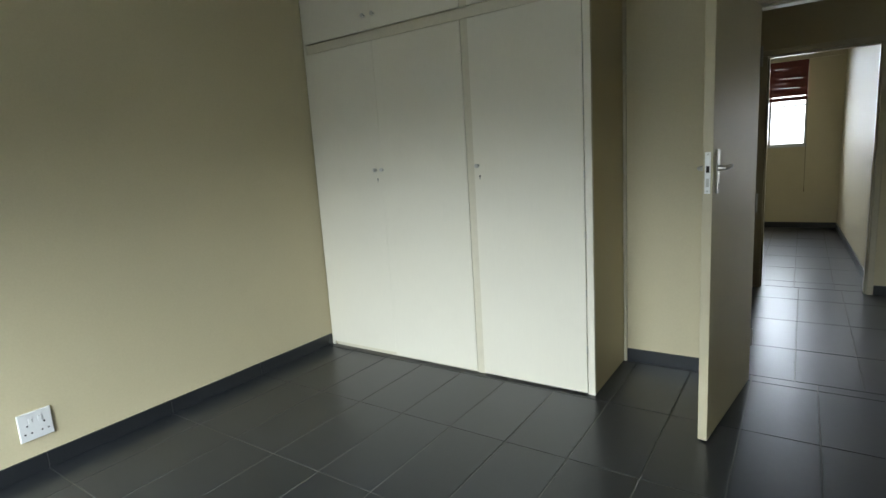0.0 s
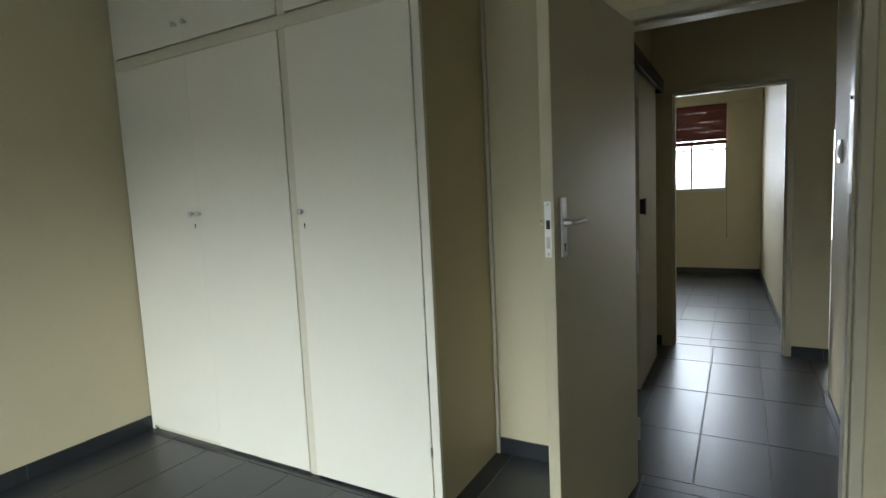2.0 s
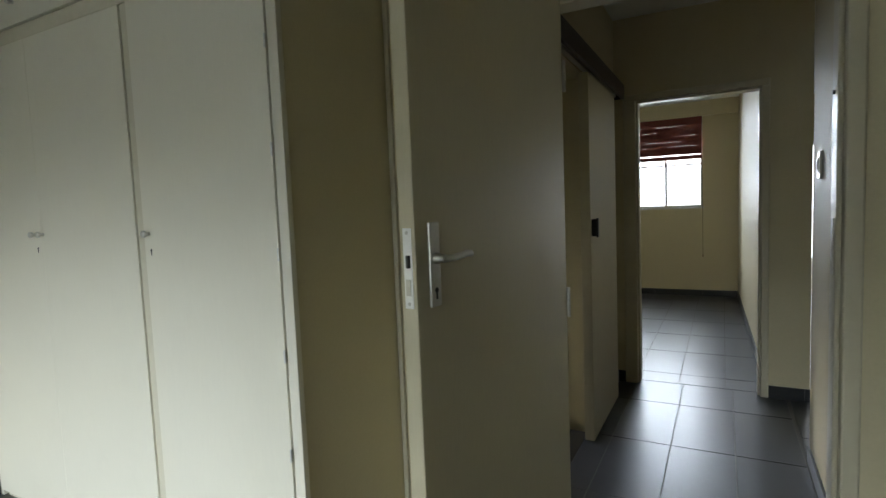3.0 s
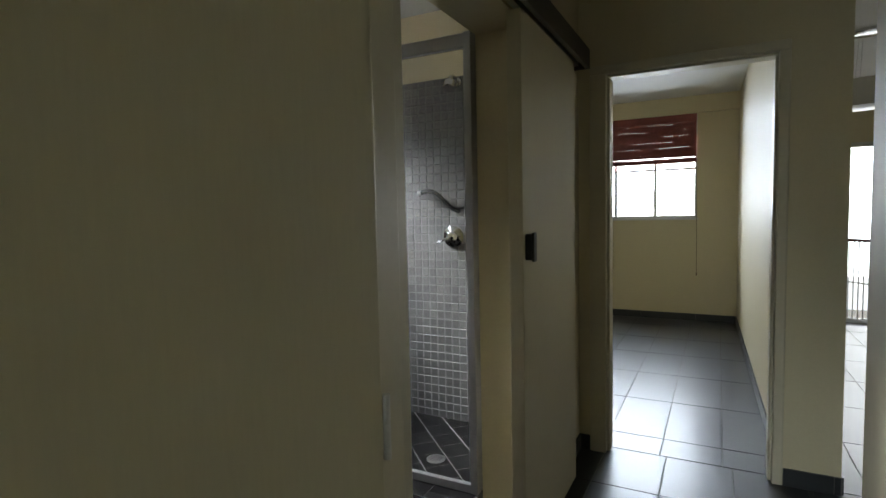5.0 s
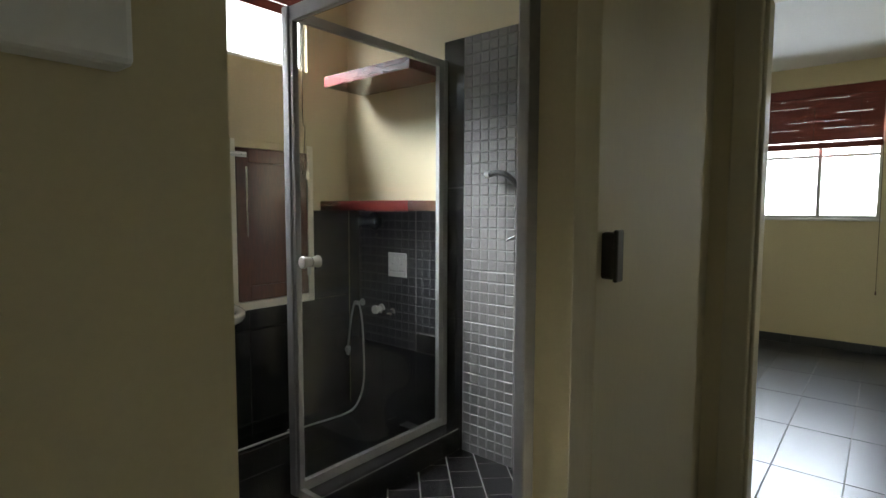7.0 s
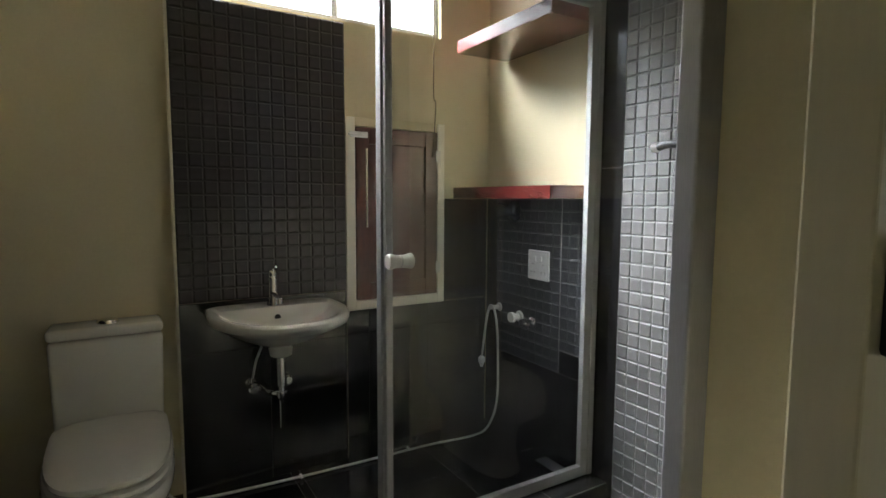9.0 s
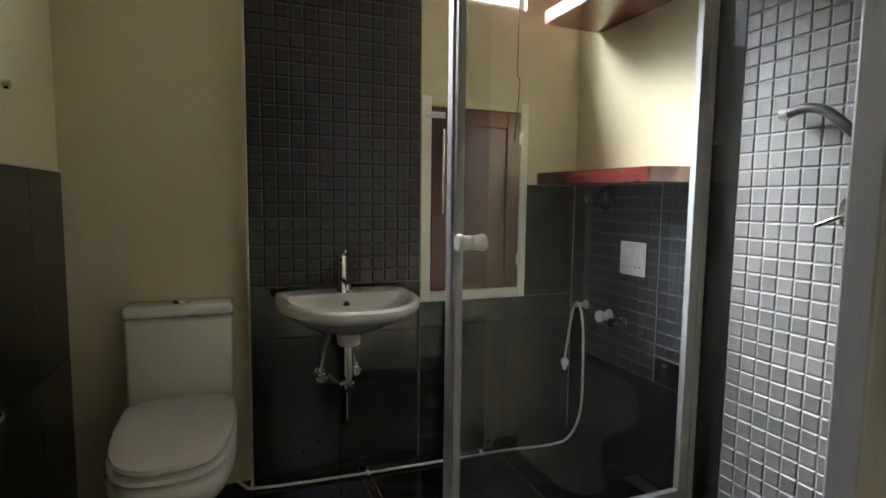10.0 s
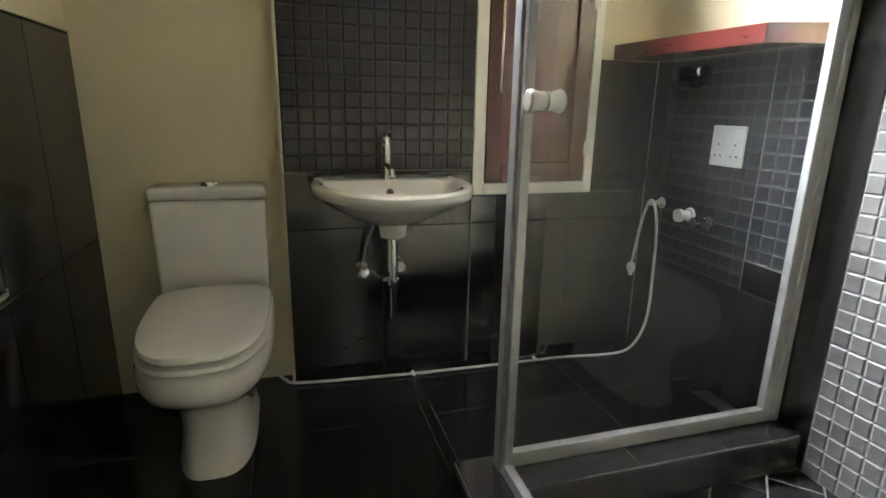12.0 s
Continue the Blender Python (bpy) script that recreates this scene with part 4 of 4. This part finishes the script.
def tiled_floor(name, x0, x1, y0, y1, ox, oy, sx, sy, label, mat=FLOORTILE, joint=0.005, grout=GROUT):
    slab = structure(name, boxes((x0, x1, y0, y1, -0.12, -0.0025)), grout, label, "floor")
    for a, b in zip(cuts(x0, x1, ox, sx), cuts(x0, x1, ox, sx)[1:]):
        for c, d in zip(cuts(y0, y1, oy, sy), cuts(y0, y1, oy, sy)[1:]):
            if b - a > 0.02 and d - c > 0.02:
                tile_at(slab, "tile", mat, b - a - joint, d - c - joint, 0.008, 0.0012, pose((a + b) / 2, (c + d) / 2, -0.008 + TJ.uniform(-0.0004, 0.0004), TJ.uniform(-0.02, 0.02), TJ.uniform(-0.02, 0.02), 0))
    return slab


tiled_floor("floor_bedroom", -2.62, 1.9, -1.6, 3.70, -2.35, 1.17, 0.31, 0.61, "charcoal porcelain tiled bedroom floor")
tiled_floor("floor_passage", -0.11, 0.97, 3.70, 5.95, 0.335, 4.88, 0.31, 0.64, "charcoal porcelain tiled passage floor")
tiled_floor("floor_far_room", -2.2, 0.853, 5.95, 9.83, 0.30, 6.18, 0.30, 0.65, "charcoal porcelain tiled floor of the far room")
tiled_floor("floor_living_room", 0.97, 5.0, 3.9, 10.3, 1.2, 5.9, 0.30, 0.65, "charcoal porcelain tiled living room floor")
tiled_floor("floor_bathroom", -2.33, -0.11, 3.797, 4.88, -1.9, 4.30, 0.62, 0.62, "black tiled bathroom floor", BATHTILE, 0.003, FLOORJOINT)
tiled_floor("floor_laundry", -2.33, -1.47, 4.88, 6.03, -1.9, 4.92, 0.62, 0.62, "black tiled floor beside the shower", BATHTILE, 0.003, FLOORJOINT)


def skirting(p0, p1, normal, h=0.085, step=0.61, start=0.0, mat=FLOORTILE):
    """Tile skirting along a wall from p0 to p1."""
    p0, p1, n = Vector((*p0, 0)), Vector((*p1, 0)), Vector((*normal, 0))
    d = (p1 - p0).normalized()
    length = (p1 - p0).length
    a, b = p0 + n * 0.001, p1 + n * 0.006
    base = structure("baseboard", boxes((min(a.x, b.x), max(a.x, b.x), min(a.y, b.y), max(a.y, b.y), 0.0, h - 0.003)), GROUT, "charcoal tile skirting along the wall", "baseboard")
    for u, v in zip(cuts(0, length, start, step), cuts(0, length, start, step)[1:]):
        if v - u < 0.015:
            continue
        mid = p0 + d * ((u + v) / 2)
        m = Matrix(((d.x, 0, n.x, mid.x), (d.y, 0, n.y, mid.y), (0, 1, 0, h / 2), (0, 0, 0, 1)))
        if m.to_3x3().determinant() < 0:
            m = Matrix(((-d.x, 0, n.x, mid.x), (-d.y, 0, n.y, mid.y), (0, 1, 0, h / 2), (0, 0, 0, 1)))
        tile_at(base, "tile", mat, v - u - 0.003, h - 0.002, 0.011, 0.0012, m)


skirting((-2.62, -1.6), (-2.62, 3.045), (1, 0), start=0.33)
skirting((-0.556, 3.63), (0.017, 3.63), (0, -1))
skirting((0.923, 3.63), (1.9, 3.63), (0, -1))
skirting((-2.62, -1.6), (1.9, -1.6), (0, 1))
skirting((1.9, -1.6), (1.9, 3.63), (-1, 0))
skirting((-0.11, 5.53), (-0.11, 5.87), (1, 0))
skirting((-0.11, 5.87), (-0.051, 5.87), (0, -1))
skirting((0.853, 5.87), (1.08, 5.87), (0, -1), start=0.2)
skirting((1.08, 5.87), (1.08, 6.02), (1, 0))
skirting((0.97, 3.77), (0.97, 4.95), (-1, 0))
skirting((0.97, 4.95), (1.10, 4.95), (0, 1))
skirting((-0.11, 3.78), (-0.11, 4.02), (1, 0))
SKEW = Vector((-0.09, 3.79, 0)).normalized()
east = structure("baseboard", ring_loft([[(0.8525 - d, 6.04, z), (0.8525, 6.04, z), (0.7635, 9.815, z), (0.7635 - d, 9.815, z)] for d, z in ((0.006, 0.0), (0.006, 0.082))]), GROUT, "charcoal tile skirting along the wall", "baseboard")
for i in range(7):
    u, v = 0.02 + max(0, 0.61 * i - 0.3), min(3.79, 0.02 + 0.61 * i + 0.31)
    mid = Vector((0.8525, 6.02, 0)) + SKEW * ((u + v) / 2)
    tile_at(east, "tile", FLOORTILE, v - u - 0.003, 0.083, 0.011, 0.0012, Matrix(((-SKEW.x, 0, -SKEW.y, mid.x), (-SKEW.y, 0, SKEW.x, mid.y), (0, 1, 0, 0.0425), (0, 0, 0, 1))))
skirting((-2.2, 9.83), (0.763, 9.83), (0, -1), start=0.1)
skirting((-2.2, 6.15), (-2.2, 9.83), (1, 0))
skirting((0.9, 6.02), (0.9, 10.3), (1, 0))


def wall_tiles(name, plane, at, face, u0, u1, z0, z1, ou, oz, su, sz, mat, grout, label, joint=0.003, thick=0.008, edge=0.0012, parts=300, recess=0.0025):
    """Tiles on a wall. plane "x": the wall lies at x=at and u runs along y; plane "y": at y=at, u along x. The first ones are parts of their own, the others one part."""
    def slab(d0, d1):
        p, q = sorted((at + face * d0, at + face * d1))
        return (p, q, u0, u1, z0, z1) if plane == "x" else (u0, u1, p, q, z0, z1)
    base = structure(name, boxes(slab(0.0005, thick - recess)), grout, label, "wall tiles")
    rest, made = bmesh.new(), 0
    us, zs = cuts(u0, u1, ou, su), cuts(z0, z1, oz, sz)
    for a, b in zip(us, us[1:]):
        for c, d in zip(zs, zs[1:]):
            if b - a < 0.012 or d - c < 0.012:
                continue
            u, z = (a + b) / 2, (c + d) / 2
            if plane == "x":
                m = Matrix(((0, 0, face, at), (face, 0, 0, u), (0, 1, 0, z), (0, 0, 0, 1)))
            else:
                m = Matrix(((-face, 0, 0, u), (0, 0, face, at), (0, 1, 0, z), (0, 0, 0, 1)))
            m = m @ pose(0, 0, TJ.uniform(-0.0006, 0.0004), TJ.uniform(-0.7, 0.7), TJ.uniform(-0.7, 0.7), TJ.uniform(-0.25, 0.25)) if su < 0.1 else m
            if made < parts:
                tile_at(base, "tile", mat, b - a - joint, d - c - joint, thick, edge, m)
                made += 1
            else:
                data = tile_mesh("tile_rest", b - a - joint, d - c - joint, thick, edge, mat)
                data.transform(m)
                rest.from_mesh(data)
                bpy.data.meshes.remove(data)
    if len(rest.verts):
        r = part("more_tiles", rest, mat, base)
        r["kind"] = "stuff"
    return base


structure("basin_panel", boxes((-2.33, -2.278, 4.435, 5.168, 0, 2.085)), PAINT, "raised plaster panel behind the basin", "wall panel")
structure("trim", soft_box(-2.282, -2.266, 4.428, 4.4385, 0, 2.085, 0.002), FRAMEPAINT, "pale tile trim on the panel's edge", "trim")
wall_tiles("mosaic_basin", "x", -2.278, 1, 4.4395, 5.165, 0.84, 2.083, 4.4395, 0.84, 0.0558, 0.0565, MOSAIC, MOSAICGROUT, "black glazed mosaic tiles above the basin", 0.0035, 0.009, 0.004, recess=0.004)
wall_tiles("tiles_basin", "x", -2.278, 1, 4.4395, 5.165, 0.0, 0.838, 4.4395, 0.62, 0.36, 0.62, BATHTILE, BLACKGROUT, "large black glazed tiles below the basin")
wall_tiles("tiles_hatch", "x", -2.33, 1, 5.17, 6.0225, 0.0, 0.727, 5.30, 0.61, 0.34, 0.61, BATHTILE, BLACKGROUT, "large black glazed tiles below the hatch")
wall_tiles("tiles_corner", "x", -2.33, 1, 5.738, 6.0225, 0.729, 1.283, 5.738, 0.61, 0.34, 0.7, BATHTILE, BLACKGROUT, "large black glazed tiles in the corner")
wall_tiles("tiles_toilet_side", "y", 3.797, 1, -2.33, -0.332, 0.0, 1.285, -2.0, 0.61, 0.33, 0.67, BATHTILE, BLACKGROUT, "large black glazed tiles beside the toilet")
structure("trim", soft_box(-2.33, -0.345, 3.797, 3.809, 1.285, 1.292, 0.001), FRAMEPAINT, "thin pale trim on the tile edge", "trim")
wall_tiles("mosaic_laundry", "y", 6.03, -1, -2.222, -1.722, 0.45, 1.283, -1.722, 0.45, 0.0556, 0.0555, BLACKMOSAIC, BLACKGROUT2, "black glazed mosaic tiles around the plug socket", 0.005, 0.009, 0.004)
wall_tiles("tiles_laundry", "y", 6.03, -1, -2.3225, -1.457, 0.0, 0.448, -1.722, 0.0, 0.31, 0.6, BATHTILE, BLACKGROUT, "large black glazed tiles in the laundry corner")
wall_tiles("tiles_laundry_side", "y", 6.03, -1, -1.72, -1.457, 0.45, 0.560, -1.722, 0.45, 0.31, 0.85, BATHTILE, BLACKGROUT, "large black glazed tiles beside the mosaic")
wall_tiles("mosaic_laundry_side", "y", 6.03, -1, -1.72, -1.457, 0.564, 1.283, -1.722, 0.5605, 0.0556, 0.0555, BLACKMOSAIC, BLACKGROUT2, "black glazed mosaic tiles beside the plug socket", 0.005, 0.009, 0.004)
structure("trim", boxes((-1.7217, -1.7203, 6.0205, 6.0295, 0.45, 1.283)), FLOORGROUT, "pale grout line beside the mosaic", "grout line")
structure("trim", boxes((-1.7195, -1.457, 6.0195, 6.0295, 0.560, 0.564)), FLOORGROUT, "pale grout line under the mosaic", "grout line")
wall_tiles("tiles_laundry_west", "y", 6.03, -1, -2.3225, -2.224, 0.45, 1.283, -2.4, 0.56, 0.31, 0.85, BATHTILE, BLACKGROUT, "narrow black glazed tiles in the corner")
structure("shower_duct", boxes((-1.432, -0.33, 5.942, 6.03, 0, 2.165)), PAINT, "boxed-in plaster duct behind the shower tiles", "wall")
wall_tiles("tiles_shower_edge", "y", 5.942, -1, -1.432, -1.300, 0.0, 2.165, -1.432, 1.405, 0.31, 1.42, BATHTILE, PALEGROUT, "black glazed tiles beside the shower mosaic")
wall_tiles("mosaic_shower", "y", 5.942, -1, -1.298, -0.332, 0.0, 2.165, -1.298, 0.0, 0.0525, 0.0545, SHOWERMOSAIC, PALEGROUT, "grey glazed mosaic tiles with pale grout in the shower", 0.0035, 0.009, 0.0038, recess=0.0036)

# kerb round the shower
kerb = structure("shower_kerb", boxes((-1.47, -1.32, 4.855, 5.926, 0, 0.117), (-1.32, -0.331, 4.855, 5.004, 0, 0.117)), PALEGROUT, "low black tiled kerb round the shower", "kerb")
for y0, y1 in ((5.008, 5.36), (5.36, 5.65), (5.65, 5.926)):
    tile_at(kerb, "tile", BATHTILE, 0.146, y1 - y0 - 0.004, 0.008, 0.0012, pose(-1.395, (y0 + y1) / 2, 0.112))
    tile_at(kerb, "tile", BATHTILE, 0.112, y1 - y0 - 0.003, 0.008, 0.0012, pose(-1.47, (y0 + y1) / 2, 0.058, 0, -90, 0))
    tile_at(kerb, "tile", BATHTILE, 0.110, y1 - y0 - 0.003, 0.008, 0.0012, pose(-1.32, (y0 + y1) / 2, 0.058, 0, 90, 0))
for x0, x1 in ((-1.472, -1.16), (-1.16, -0.85), (-0.85, -0.545), (-0.545, -0.342)):
    tile_at(kerb, "tile", BATHTILE, x1 - x0 - 0.004, 0.146, 0.008, 0.0012, pose((x0 + x1) / 2, 4.930, 0.112))
    tile_at(kerb, "tile", BATHTILE, x1 - x0 - 0.003, 0.112, 0.008, 0.0012, pose((x0 + x1) / 2, 4.855, 0.058, 90, 0, 0))


def clip_poly(poly, x0, x1, y0, y1):
    for axis, lim, keep in ((0, x0, 1), (0, x1, -1), (1, y0, 1), (1, y1, -1)):
        res = []
        for i, p in enumerate(poly):
            q = poly[(i + 1) % len(poly)]
            a, b = (p[axis] - lim) * keep, (q[axis] - lim) * keep
            if a >= 0:
                res.append(p)
            if (a >= 0) != (b >= 0):
                k = a / (a - b)
                res.append((p[0] + (q[0] - p[0]) * k, p[1] + (q[1] - p[1]) * k))
        poly = res
        if len(poly) < 3:
            return []
    return poly


sf = structure("shower_floor", boxes((-1.31, -0.33, 5.006, 5.94, -0.12, 0.0035)), FLOORGROUT, "black diagonal tiles with pale grout on the shower floor", "shower floor")
S, ca = 0.148, math.sqrt(0.5)
for i in range(-9, 10):
    for j in range(-9, 10):
        off = 0.5 * (i % 2)
        quad = [((i + du) * S, (j + off + dv) * S) for du, dv in ((0.02, 0.02), (0.98, 0.02), (0.98, 0.98), (0.02, 0.98))]
        quad = [(-0.83 + (u - v) * ca, 5.54 + (u + v) * ca) for u, v in quad]
        quad = clip_poly(quad, -1.309, -0.333, 5.008, 5.931)
        if quad:
            cx, cy = sum(p[0] for p in quad) / len(quad), sum(p[1] for p in quad) / len(quad)
            shrink = [(cx + (p[0] - cx) * 0.975, cy + (p[1] - cy) * 0.975) for p in quad]
            tb = ring_loft([[(p[0], p[1], z) for p in ring] for ring, z in ((quad, 0.0), (quad, 0.005), (shrink, 0.0065))])
            part("tile", tb, BATHTILE, sf)
